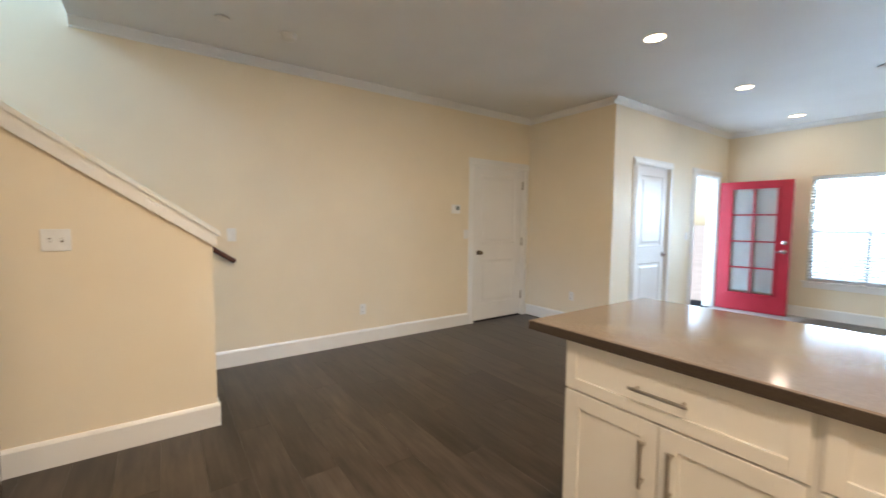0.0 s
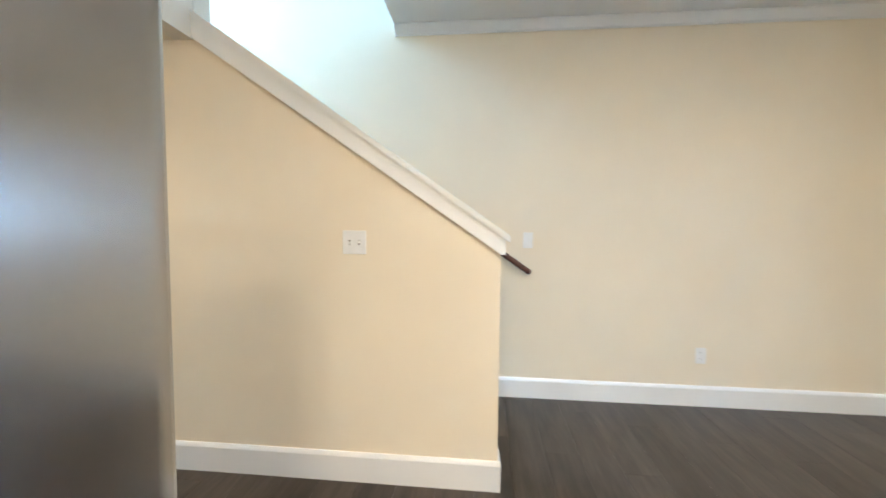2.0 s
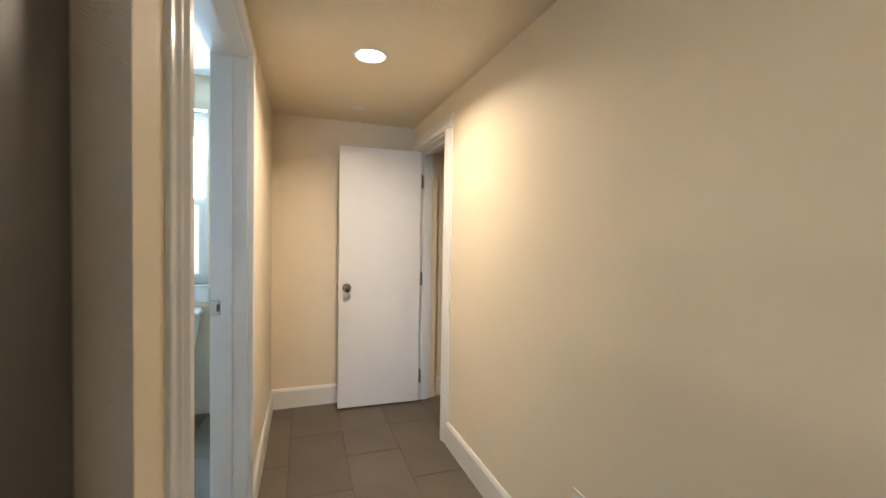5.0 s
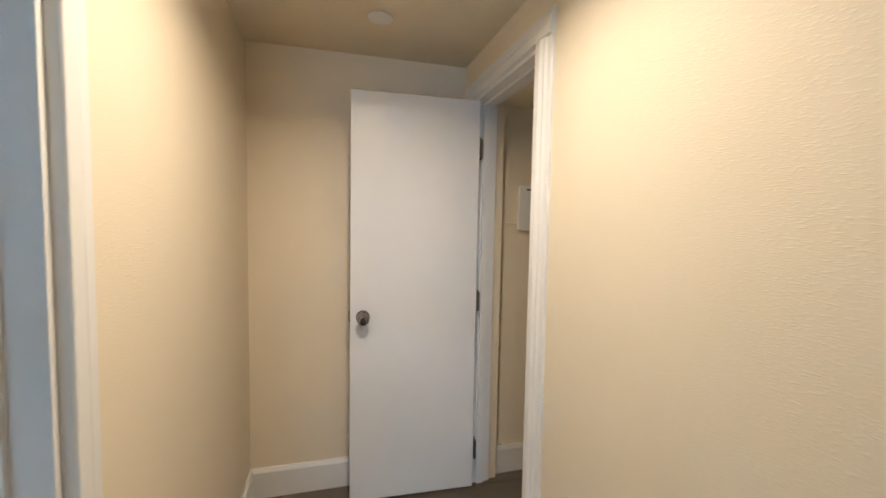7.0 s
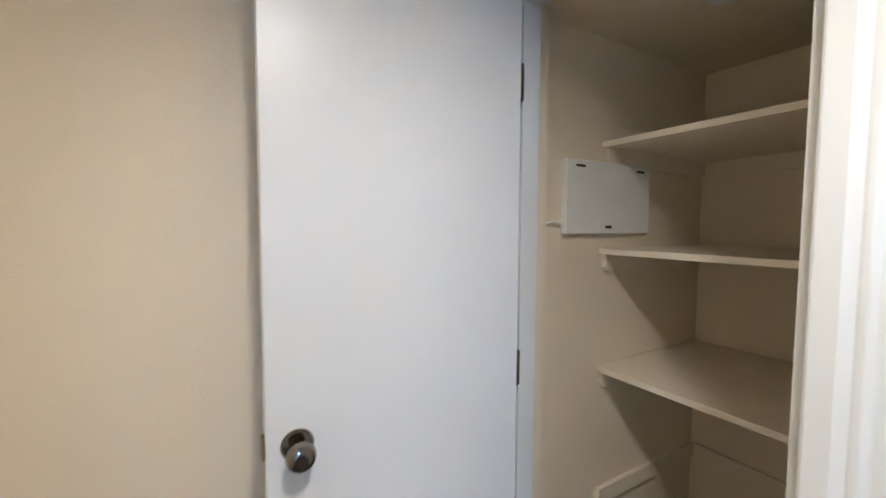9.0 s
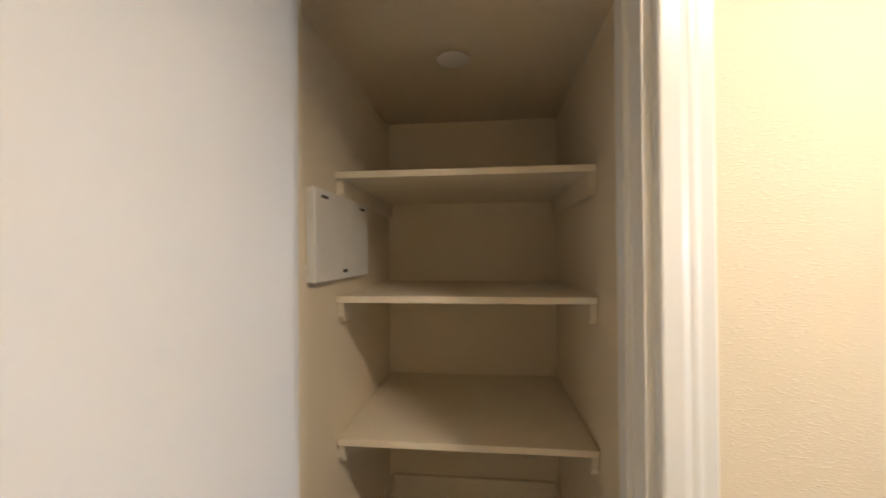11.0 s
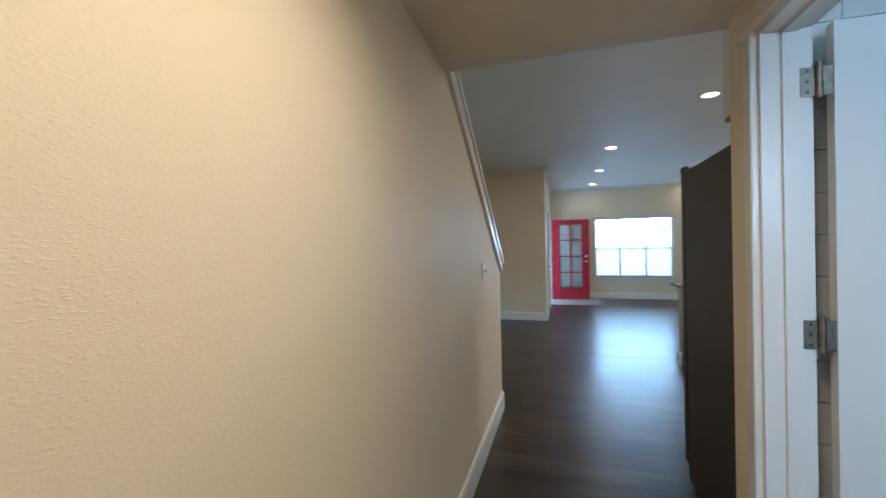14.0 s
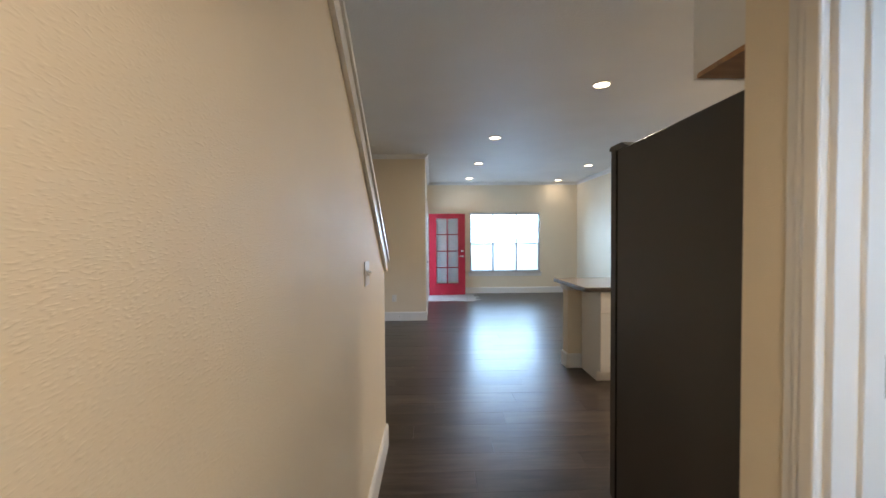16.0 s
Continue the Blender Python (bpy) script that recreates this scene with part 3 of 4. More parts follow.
# linen closet door, standing open at a right angle to the stair wall
d3 = door("door_3", "open white flush closet door in the hall", (0.034, -3.942), -2.5, 0.625, h=1.975, panels=())
knob(d3, 0.565, 0.913, 0, 1)
knob(d3, 0.565, 0.913, -0.035, -1)
part("latch", boxes(((0.625, -0.026, 0.888), (0.632, -0.009, 0.938)), bevel=0.001), m_brass, d3, "brass latch")
for z in (0.185, 0.972, 1.742):
    h = hinge(d3, -0.010, -0.034, z)
    part("hinge_plate", boxes(((-0.020, -0.033, z - 0.048), (-0.001, -0.014, z + 0.048))), m_hinge, h)
# bathroom door, open into the bathroom
d4 = door("door_4", "white two-panel bathroom door standing open", (XR + T + 0.062, BY1 + 0.006), 2.0, 0.90, panels=TWO)
for z in (0.28, 1.075, 1.86):
    h = hinge(d4, -0.036, -0.030, z)
    part("hinge_plate", boxes(((-0.036, -0.0315, z - 0.045), (-0.001, -0.0290, z + 0.045)), bevel=0.0008), m_hinge, h)
    part("jamb_plate", boxes(((-0.083, -0.0255, z - 0.045), (-0.036, -0.0225, z + 0.045)), bevel=0.0008), m_hinge, h)
    for k in (-0.032, 0.0, 0.032):
        part("screw", cyl(bmesh.new(), (-0.064, -0.0250, z + k), (-0.064, -0.0265, z + k), 0.0040, seg=12), m_knob, h)
knob(d4, 0.84, 0.90, -0.035, -1)
strike = part("strike_plate", boxes(((XR + 0.078, BY0 + 0.0165, 0.978), (XR + 0.136, BY0 + 0.0182, 1.040)), ((XR + 0.1355, BY0 + 0.008, 0.990), (XR + 0.138, BY0 + 0.0175, 1.028)), bevel=0.0006), m_nickel)
tagged(strike, "small metal strike plate in the bathroom jamb", "strike plate")
part("latch_hole", boxes(((XR + 0.090, BY0 + 0.0182, 0.993), (XR + 0.112, BY0 + 0.019, 1.025))), m_rail, strike, "dark wooden latch hole")
for z in (0.985, 1.033):
    part("screw", cyl(bmesh.new(), (XR + 0.101, BY0 + 0.018, z), (XR + 0.101, BY0 + 0.0192, z), 0.0035, seg=12), m_slot, strike)
# red front door, open against the window wall
red = new("door_5")
red.location, red.rotation_euler = (XB + 0.040, 7.01, 0.008), (0, 0, radians(5.0))
tagged(red, "open red front door with eight glass panes", "door", kind="structure")
RW, RH, RT = 0.880, 1.968, 0.044
gx0, gx1, gz0, gz1 = 0.160, 0.720, 0.265, 1.865
part("leaf", boxes(((0, -RT, 0), (gx0, 0, RH)), ((gx1, -RT, 0), (RW, 0, RH)), ((gx0, -RT, 0), (gx1, 0, gz0)), ((gx0, -RT, gz1), (gx1, 0, RH))), m_red, red)
for lo, hi in (((gx0 - 0.02, gz0 - 0.02), (gx0 + 0.012, gz1 + 0.02)), ((gx1 - 0.012, gz0 - 0.02), (gx1 + 0.02, gz1 + 0.02)), ((gx0 + 0.012, gz0 - 0.02), (gx1 - 0.012, gz0 + 0.012)), ((gx0 + 0.012, gz1 - 0.012), (gx1 - 0.012, gz1 + 0.02))):
    part("glazing_bead", boxes(((lo[0], -RT - 0.009, lo[1]), (hi[0], 0.009, hi[1])), bevel=0.003), m_red, red)
gm = (gx0 + gx1) / 2
part("muntin", boxes(((gm - 0.011, -RT - 0.004, gz0), (gm + 0.011, 0.004, gz1)), bevel=0.003), m_red, red)
for k in range(1, 4):
    zz = gz0 + (gz1 - gz0) * k / 4
    part("muntin", boxes(((gx0, -RT - 0.003, zz - 0.011), (gx1, 0.003, zz + 0.011)), bevel=0.003), m_red, red)
for k in range(4):
    for xa, xb in ((gx0, gm - 0.011), (gm + 0.011, gx1)):
        z0, z1 = gz0 + (gz1 - gz0) * k / 4 + 0.011, gz0 + (gz1 - gz0) * (k + 1) / 4 - 0.011
        part("pane", boxes(((xa + 0.002, -RT / 2 - 0.003, z0), (xb - 0.002, -RT / 2 + 0.003, z1))), m_glass, red)
door_blind = part("door_blind", boxes(((gx0 + 0.002, -0.014, gz1 - 0.030), (gx1 - 0.002, -0.002, gz1 - 0.002)), ((gx0 + 0.004, -0.013, gz0 + 0.040), (gx1 - 0.004, -0.003, gz0 + 0.052))), m_blind, red, "white slatted blind behind the panes")
slat_mesh = mesh_of(bx(bmesh.new(), (gx0 + 0.004, -0.0105, -0.0006), (gx1 - 0.004, 0.0105, 0.0006)), "slat", m_blind)
for k in range(84):
    sl = new("slat", slat_mesh)
    sl.parent, sl.location, sl.rotation_euler = door_blind, (0, -0.008, gz0 + 0.066 + 0.0179 * k), (radians(66), 0, 0)
knob(red, 0.815, 0.93, -RT, -1, m_chrome, lever=-1)
bm = lathe(bmesh.new(), [(0.030, 0), (0.030, 0.010), (0.024, 0.016), (0.010, 0.018)], Matrix.Translation((0.815, -RT, 1.06)) @ Vector((0, -1, 0)).to_track_quat("Z", "Y").to_matrix().to_4x4())
part("deadbolt", bm, m_chrome, red, "round chrome deadbolt", True)
for z in (0.25, 1.0, 1.78):
    hinge(red, -0.004, 0.006, z)

# ---------------------------------------------------------------- wide window with blinds
win = tagged(new("window_1"), "wide white three-part window behind lowered blinds", "window", kind="structure")
wx0, wx1, wz0, wz1 = 1.272, 3.045, 0.53, 2.02
yf0, yf1 = YW + 0.055, YW + 0.105
mull = [wx0, wx0 + (wx1 - wx0) / 3, wx0 + 2 * (wx1 - wx0) / 3, wx1]
part("window_frame", boxes(((wx0, yf0, wz0), (wx0 + 0.045, yf1, wz1)), ((wx1 - 0.045, yf0, wz0), (wx1, yf1, wz1)), ((wx0 + 0.045, yf0, wz0), (wx1 - 0.045, yf1, wz0 + 0.05)), ((wx0 + 0.045, yf0, wz1 - 0.05), (wx1 - 0.045, yf1, wz1))), m_vinyl, win)
for xm in mull[1:3]:
    part("mullion", boxes(((xm - 0.020, yf0, wz0 + 0.05), (xm + 0.020, yf1, wz1 - 0.05))), m_vinyl, win)
for a, b in zip(mull, mull[1:]):
    part("meeting_rail", boxes(((a + 0.020, yf0 + 0.004, 1.22), (b - 0.020, yf1 - 0.004, 1.265))), m_vinyl, win)
    for z0, z1 in ((wz0 + 0.05, 1.22), (1.265, wz1 - 0.05)):
        p = part("pane", boxes(((a + 0.020, yf0 + 0.022, z0), (b - 0.020, yf0 + 0.028, z1))), m_glass, win)
        p.visible_shadow = False
part("window_sill", boxes(((wx0 - 0.05, YW - 0.045, wz0 - 0.022), (wx1 + 0.05, YW + 0.054, wz0)), bevel=0.004), m_trim, win)
part("apron", boxes(((wx0 - 0.03, YW - 0.016, wz0 - 0.10), (wx1 + 0.03, YW - 0.001, wz0 - 0.023)), bevel=0.003), m_trim, win)


def blind(x0, x1, first=None):
    w = x1 - x0
    ob = thing("window_blind", "lowered white slatted blind with its slats ajar", "blind", ((x0 + x1) / 2, YW + 0.028, wz0 + 0.004), group="blinds in the wide window")
    part("headrail", boxes(((-w / 2, -0.024, 1.432), (w / 2, 0.026, 1.482)), bevel=0.003), m_blind, ob)
    part("bottom_rail", boxes(((-w / 2, -0.020, 0.002), (w / 2, 0.020, 0.018)), bevel=0.003), m_blind, ob)
    bm = bx(bmesh.new(), (-w / 2, -0.0235, -0.0013), (w / 2, 0.0235, 0.0013))
    me = mesh_of(bm, "slat", m_blind)
    n = 34
    for k in range(n):
        s = new("slat", me)
        s.parent, s.location = ob, (0, 0, 0.036 + 1.385 * k / (n - 1))
        s.rotation_euler = (radians(16 + random.uniform(-2, 2)), 0, 0)
    for xx in (-w / 2 + 0.10, w / 2 - 0.10):
        bm = bmesh.new()
        cyl(bm, (xx, -0.025, 0.01), (xx, -0.025, 1.44), 0.0012, seg=6)
        cyl(bm, (xx, 0.025, 0.01), (xx, 0.025, 1.44), 0.0012, seg=6)
        part("cord", bm, m_blind, ob)
    return ob


for a, b in zip(mull, mull[1:]):
    blind(a + 0.003, b - 0.003)

# ---------------------------------------------------------------- recessed lamps and ceiling discs


def downlight(x, y, z):
    ob = thing("recessed_light", "round white recessed ceiling light, switched on", "ceiling light", (x, y, z), group="recessed ceiling lights")
    bm = lathe(bmesh.new(), [(0.070, 0), (0.088, 0), (0.088, -0.004), (0.082, -0.007), (0.070, -0.005), (0.070, 0)], caps=False)
    part("ring", bm, m_trim, ob, smooth=True)
    bm = lathe(bmesh.new(), [(0.070, -0.001), (0.070, -0.004), (0.02, -0.0045)])
    part("lens", bm, m_glow, ob, "glowing lens", True)


for lx, ly in DOWNLIGHTS + KITCHEN:
    downlight(lx, ly, ZC)
downlight(0.60, -2.93, ZH)


def disc(x, y, z, r=0.042):
    bm = lathe(bmesh.new(), [(r * 0.5, 0), (r * 0.5, -0.006), (r, -0.007), (r, -0.010), (r * 0.9, -0.012), (r * 0.2, -0.0125)])
    ob = part("sprinkler_cover", bm, m_trim, smooth=True, at=(x, y, z))
    tagged(ob, "flat round white sprinkler cover on the ceiling", "sprinkler cover", "sprinkler covers")


for x, y, z in ((-0.455, 0.146, ZC), (-0.57, 3.40, ZC), (2.18, 5.10, ZC), (0.55, -3.73, ZH), (-0.475, -3.70, 2.005)):
    disc(x, y, z, 0.05)
sm = thing("smoke_alarm", "round white smoke alarm on the ceiling", "smoke alarm", (-0.455, 0.60, ZC))
part("base_plate", lathe(bmesh.new(), [(0.066, 0), (0.066, -0.010), (0.060, -0.014)]), m_plate, sm, smooth=True)
part("alarm_body", lathe(bmesh.new(), [(0.056, -0.014), (0.056, -0.026), (0.048, -0.038), (0.030, -0.044), (0.012, -0.045)]), m_plate, sm, smooth=True)
part("test_button", lathe(bmesh.new(), [(0.012, -0.0452), (0.012, -0.048), (0.008, -0.049)]), m_plate, sm, smooth=True)

# ---------------------------------------------------------------- switches and sockets


def plate(name, label, category, at, turn, w, h, kind):
    """A cover plate whose face looks along +x before the turn."""
    ob = thing(name, label, category, at, turn)
    part("cover_plate", boxes(((0.0005, -w / 2, -h / 2), (0.006, w / 2, h / 2)), bevel=0.002), m_plate, ob)
    if kind == "socket":
        for z in (-0.024, 0.024):
            p = part("socket_face", boxes(((0.006, -0.016, z - 0.014), (0.0085, 0.016, z + 0.014)), bevel=0.002), m_plate, ob)
            part("slot", boxes(((0.0085, -0.008, z - 0.005), (0.0089, -0.006, z + 0.005)), ((0.0085, 0.006, z - 0.004), (0.0089, 0.008, z + 0.004))), m_slot, p)
    elif kind == "rocker":
        part("rocker", boxes(((0.006, -0.016, -0.033), (0.010, 0.016, 0.033)), bevel=0.002), m_plate, ob)
    elif kind == "double":
        for y, r in ((-0.024, 22), (0.024, -22)):
            p = part("toggle_frame", boxes(((0.006, y - 0.010, -0.018), (0.0075, y + 0.010, 0.018)), bevel=0.001), m_plate, ob)
            # shading in the slot round the toggle, drawn as a flat grey patch
            part("toggle_slot_shade", boxes(((0.0075, y - 0.0056, -0.0115), (0.0079, y + 0.0056, 0.0115))), m_hinge, p, "slot round the toggle with its shade painted grey")
            q = part("toggle", boxes(((0.0, -0.0045, -0.005), (0.016, 0.0045, 0.005)), bevel=0.001), m_plate, p)
            q.location, q.rotation_euler = (0.006, y, 0), (0, radians(r), 0)
    return ob


plate("light_switch", "white two-toggle light switch on the stair wall", "light switch", (0, -0.713, 1.213), 0, 0.118, 0.116, "double")
plate("wall_socket", "white wall socket low on the stair wall", "wall socket", (LEAN * 0.49, -2.02, 0.393), 0, 0.072, 0.116, "socket")
plate("light_switch", "white rocker switch above the stair foot", "light switch", (XF, 0.25, 1.195), 0, 0.072, 0.116, "rocker")
plate("wall_socket", "white wall socket low on the long wall", "wall socket", (XF, 1.50, 0.373), 0, 0.072, 0.116, "socket")
plate("light_switch", "white double rocker switch beside the far door", "light switch", (XF, 2.93, 1.172), 0, 0.10, 0.116, "rocker")
plate("wall_socket", "white wall socket on the short return wall", "wall socket", (-0.32, YB, 0.38), -90, 0.072, 0.116, "socket")
plate("light_switch", "white rocker switch beside the entry", "light switch", (XB, 5.96, 1.15), 0, 0.072, 0.116, "rocker")
ds = thing("door_stop", "small white spring door stop on the baseboard", "door stop", (-0.235, YB - 0.016, 0.075))
part("mount", lathe(bmesh.new(), [(0.012, 0), (0.012, 0.004), (0.008, 0.006)], Vector((0, -1, 0)).to_track_quat("Z", "Y").to_matrix().to_4x4(), 16), m_nickel, ds, smooth=True)
part("spring", cyl(bmesh.new(), (0, -0.006, 0), (0, -0.062, 0), 0.005, seg=12), m_nickel, ds, smooth=True)
part("rubber_tip", cyl(bmesh.new(), (0, -0.062, 0), (0, -0.076, 0), 0.008, 0.007, 14), m_plate, ds, smooth=True)
th = thing("thermostat", "small white thermostat with a grey display", "thermostat", (XF, 2.745, 1.488))
part("thermostat_body", boxes(((0.0005, -0.065, -0.055), (0.026, 0.065, 0.055)), bevel=0.005), m_plate, th)
part("display", boxes(((0.026, -0.01, -0.012), (0.0268, 0.05, 0.035))), mat("grey_display", (0.22, 0.24, 0.23), 0.2), th, "grey display")
part("button", boxes(((0.026, -0.052, -0.010), (0.028, -0.030, 0.030)), bevel=0.0008), m_plate, th)

# ---------------------------------------------------------------- linen closet
CB, CL, CR, CZ = -1.065, -4.045, -3.304, 2.005
structure("wall_closet_back", boxes(((CB - 0.04, CL - 0.04, 0), (CB, CR + 0.04, CZ))), m_wall, "cream back wall of the linen closet")
structure("wall_closet_left", boxes(((CB, CL - 0.04, 0), (-T, CL, CZ))), m_wall, "cream closet wall with the network panel")
structure("wall_closet_right", boxes(((CB, CR, 0), (-T, CR + 0.04, CZ))), m_wall, "cream side wall of the linen closet")
structure("ceiling_closet", boxes(((CB - 0.04, CL - 0.04, CZ), (-T, CR + 0.04, CZ + 0.05))), m_wall, "cream closet ceiling")
for n, z in enumerate((1.660, 1.298, 0.885, 0.455)):
    fr = -0.415
    if z > 0.6:
        sh = thing("closet_shelf", "deep cream painted shelf in the linen closet", "shelf", (fr, (CL + CR) / 2, z), group="linen closet shelves")
    else:
        sh = thing("shelf_support", "bare cream cleats for a missing bottom shelf", "shelf support", (fr, (CL + CR) / 2, z))
    hw = (CR - CL) / 2 - 0.001
    if z > 0.6:
        part("board", boxes(((CB - fr + 0.004, -hw + 0.002, -0.020), (0, hw - 0.002, 0)), bevel=0.0015), m_shelf, sh)
    for s in (-1, 1):
        y0, y1 = (-hw, -hw + 0.019) if s < 0 else (hw - 0.019, hw)
        bm = bmesh.new()
        v = [(-0.016, -0.0205), (-0.016, -0.062), (-0.030, -0.078), (CB - fr + 0.02, -0.078), (CB - fr + 0.02, -0.0205)]
        p0 = [bm.verts.new((x, y0, zz)) for x, zz in v]
        p1 = [bm.verts.new((x, y1, zz)) for x, zz in v]
        for k in range(5):
            bm.faces.new((p0[k], p0[(k + 1) % 5], p1[(k + 1) % 5], p1[k]))
        bm.faces.new(p0[::-1])
        bm.faces.new(p1)
        part("cleat", bm, m_shelf, sh)
    part("back_cleat", boxes(((CB - fr + 0.001, -hw + 0.02, -0.078), (CB - fr + 0.019, hw - 0.02, -0.0205))), m_shelf, sh)
baseboard((CB, CL), (-T, CL), "white baseboard inside the linen closet")
pn = thing("wall_panel", "white metal network panel box on the closet wall", "panel box", (-0.228, CL, 1.350))
part("panel_body", boxes(((-0.432, 0.0005, 0.0), (0, 0.014, 0.236)), bevel=0.003), m_plate, pn)
part("panel_cover", boxes(((-0.434, 0.014, -0.002), (0.002, 0.024, 0.238)), bevel=0.003), m_plate, pn, "flat white cover")
for x in (-0.375, -0.062):
    part("cover_slot", boxes(((x - 0.022, 0.0240, 0.214), (x + 0.022, 0.0246, 0.222))), m_slot, pn, "dark slot")
part("catch", boxes(((-0.235, 0.024, 0.006), (-0.165, 0.0265, 0.046)), bevel=0.001), m_plate, pn)
part("catch_slot", boxes(((-0.218, 0.0265, 0.016), (-0.186, 0.0272, 0.026))), m_slot, pn)
cb = bpy.data.curves.new("cable", "CURVE")
cb.dimensions, cb.bevel_depth = "3D", 0.0028
sp = cb.splines.new("BEZIER")
sp.bezier_points.add(5)
for bp, c in zip(sp.bezier_points, ((-0.22, CL + 0.02, 1.385), (-0.165, CL + 0.012, 1.385), (-0.128, CL + 0.008, 1.34), (-0.125, CL + 0.008, 0.22), (-0.165, CL + 0.010, 0.165), (-0.40, CL + 0.010, 0.172))):
    bp.co, bp.handle_left_type, bp.handle_right_type = c, "AUTO", "AUTO"
cable = new("cable", cb)
cable.data.materials.append(m_plate)
tagged(cable, "thin pale cable running down from the panel box", "cable")

# ---------------------------------------------------------------- refrigerator
FX, FW, FH = 1.181, 0.905, 1.785
fr = thing("refrigerator", "tall refrigerator with stainless doors and dark sides", "refrigerator", (FX, -1.555, 0.0), -0.5)
part("cabinet", boxes(((0, 0, 0.02), (FW, 0.800, FH)), bevel=0.006), m_fridge, fr, "dark grey textured cabinet")
part("gasket", boxes(((0.012, 0.800, 0.10), (FW - 0.012, 0.815, FH - 0.004))), m_rubber, fr)


def fridge_door(x0, x1, z0, z1):
    bm = bmesh.new()
    pts = []
    n = 12
    for k in range(n + 1):
        u = k / n
        pts.append((x0 + (x1 - x0) * u, 0.888 + 0.010 * (1 - (2 * u - 1) ** 2) - (0.022 if k in (0, n) else 0)))
    outline = [(x0, 0.815)] + pts + [(x1, 0.815)]
    a = [bm.verts.new((x, y, z0)) for x, y in outline]
    b = [bm.verts.new((x, y, z1)) for x, y in outline]
    q = len(outline)
    for k in range(q):
        bm.faces.new((a[k], a[(k + 1) % q], b[(k + 1) % q], b[k]))
    bm.faces.new(a[::-1])
    bm.faces.new(b)
    return bm


dl = part("door", fridge_door(0.0, 0.447, 0.10, FH + 0.008), m_steel, fr, "brushed stainless door", True)
dr = part("door", fridge_door(0.457, FW, 0.10, FH + 0.008), m_steel, fr, "brushed stainless door", True)
for d in (dl, dr):
    d.data.materials.append(m_fridge)
    for p in d.data.polygons:
        if abs(p.normal.x) > 0.8 or abs(p.normal.z) > 0.8:
            p.material_index = 1


def bowed_bar(x, half_width, half_depth):
    """A bowed door bar, one loft of oval rings that ends in the door."""
    bm = bmesh.new()
    rings, n = [], 32
    for k in range(n + 1):
        u = k / n
        y, z = 0.884 + 0.036 * math.sin(math.pi * u) ** 0.7, 0.42 + 1.12 * u
        rings.append([bm.verts.new((x + half_width * math.cos(q * math.pi / 8), y + half_depth * math.sin(q * math.pi / 8), z)) for q in range(16)])
    for a, b in zip(rings, rings[1:]):
        for q in range(16):
            bm.faces.new((a[q], a[(q + 1) % 16], b[(q + 1) % 16], b[q]))
    bm.faces.new(rings[0][::-1])
    bm.faces.new(rings[-1])
    return bm


for d, x in ((dl, 0.430), (dr, 0.476)):
    part("handle", bowed_bar(x, 0.010, 0.008), m_steel, d, "bowed stainless handle", True)
for x in (0.05, FW - 0.05):
    bm = bmesh.new()
    prism_pts = [(0.700, FH), (0.760, FH + 0.028), (0.870, FH + 0.030), (0.885, FH + 0.022), (0.885, FH + 0.009), (0.800, FH)]
    va = [bm.verts.new((x - 0.05, y, z)) for y, z in prism_pts]
    vb = [bm.verts.new((x + 0.05, y, z)) for y, z in prism_pts]
    for k in range(6):
        bm.faces.new((va[k], va[(k + 1) % 6], vb[(k + 1) % 6], vb[k]))
    bm.faces.new(va[::-1])
    bm.faces.new(vb)
    part("hinge_cover", bm, m_fridge, fr)
part("toe_grille", boxes(((0.01, 0.78, 0.015), (FW - 0.01, 0.80, 0.09))), m_rubber, fr)
for x in (0.06, FW - 0.06):
    for y in (0.06, 0.74):
        part("foot", cyl(bmesh.new(), (x, y, 0), (x, y, 0.03), 0.02, seg=12), m_rubber, fr)


def pull(parent, a, b, out):
    """A bar pull from a to b standing off along out."""
    a, b, o = Vector(a), Vector(b), Vector(out)
    bm = bmesh.new()
    cyl(bm, a + o * 0.032, b + o * 0.032, 0.0058, seg=14)
    d = (b - a).normalized()
    for p in (a + d * 0.018, b - d * 0.018):
        cyl(bm, p, p + o * 0.032, 0.0048, seg=12)
    part("pull", bm, m_nickel, parent, "brushed nickel bar pull", True)


def shaker(name, parent, x0, x1, z0, z1, y, way, rail=0.062):
    """A shaker front: frame 20 mm thick round a recessed panel, its face at y."""
    t = 0.020
    bm = bmesh.new()
    ya, yb = (y, y - way * t)
    for lo, hi in (((x0, z0), (x0 + rail, z1)), ((x1 - rail, z0), (x1, z1)), ((x0 + rail, z0), (x1 - rail, z0 + rail)), ((x0 + rail, z1 - rail), (x1 - rail, z1))):
        bx(bm, (lo[0], min(ya, yb), lo[1]), (hi[0], max(ya, yb), hi[1]), 0.0012)
    ob = part(name, bm, m_cab, parent)
    yc = y - way * 0.010
    part("field", boxes(((x0 + rail, min(yc, yb), z0 + rail), (x1 - rail, max(yc, yb), z1 - rail))), m_cab, ob)
    return ob


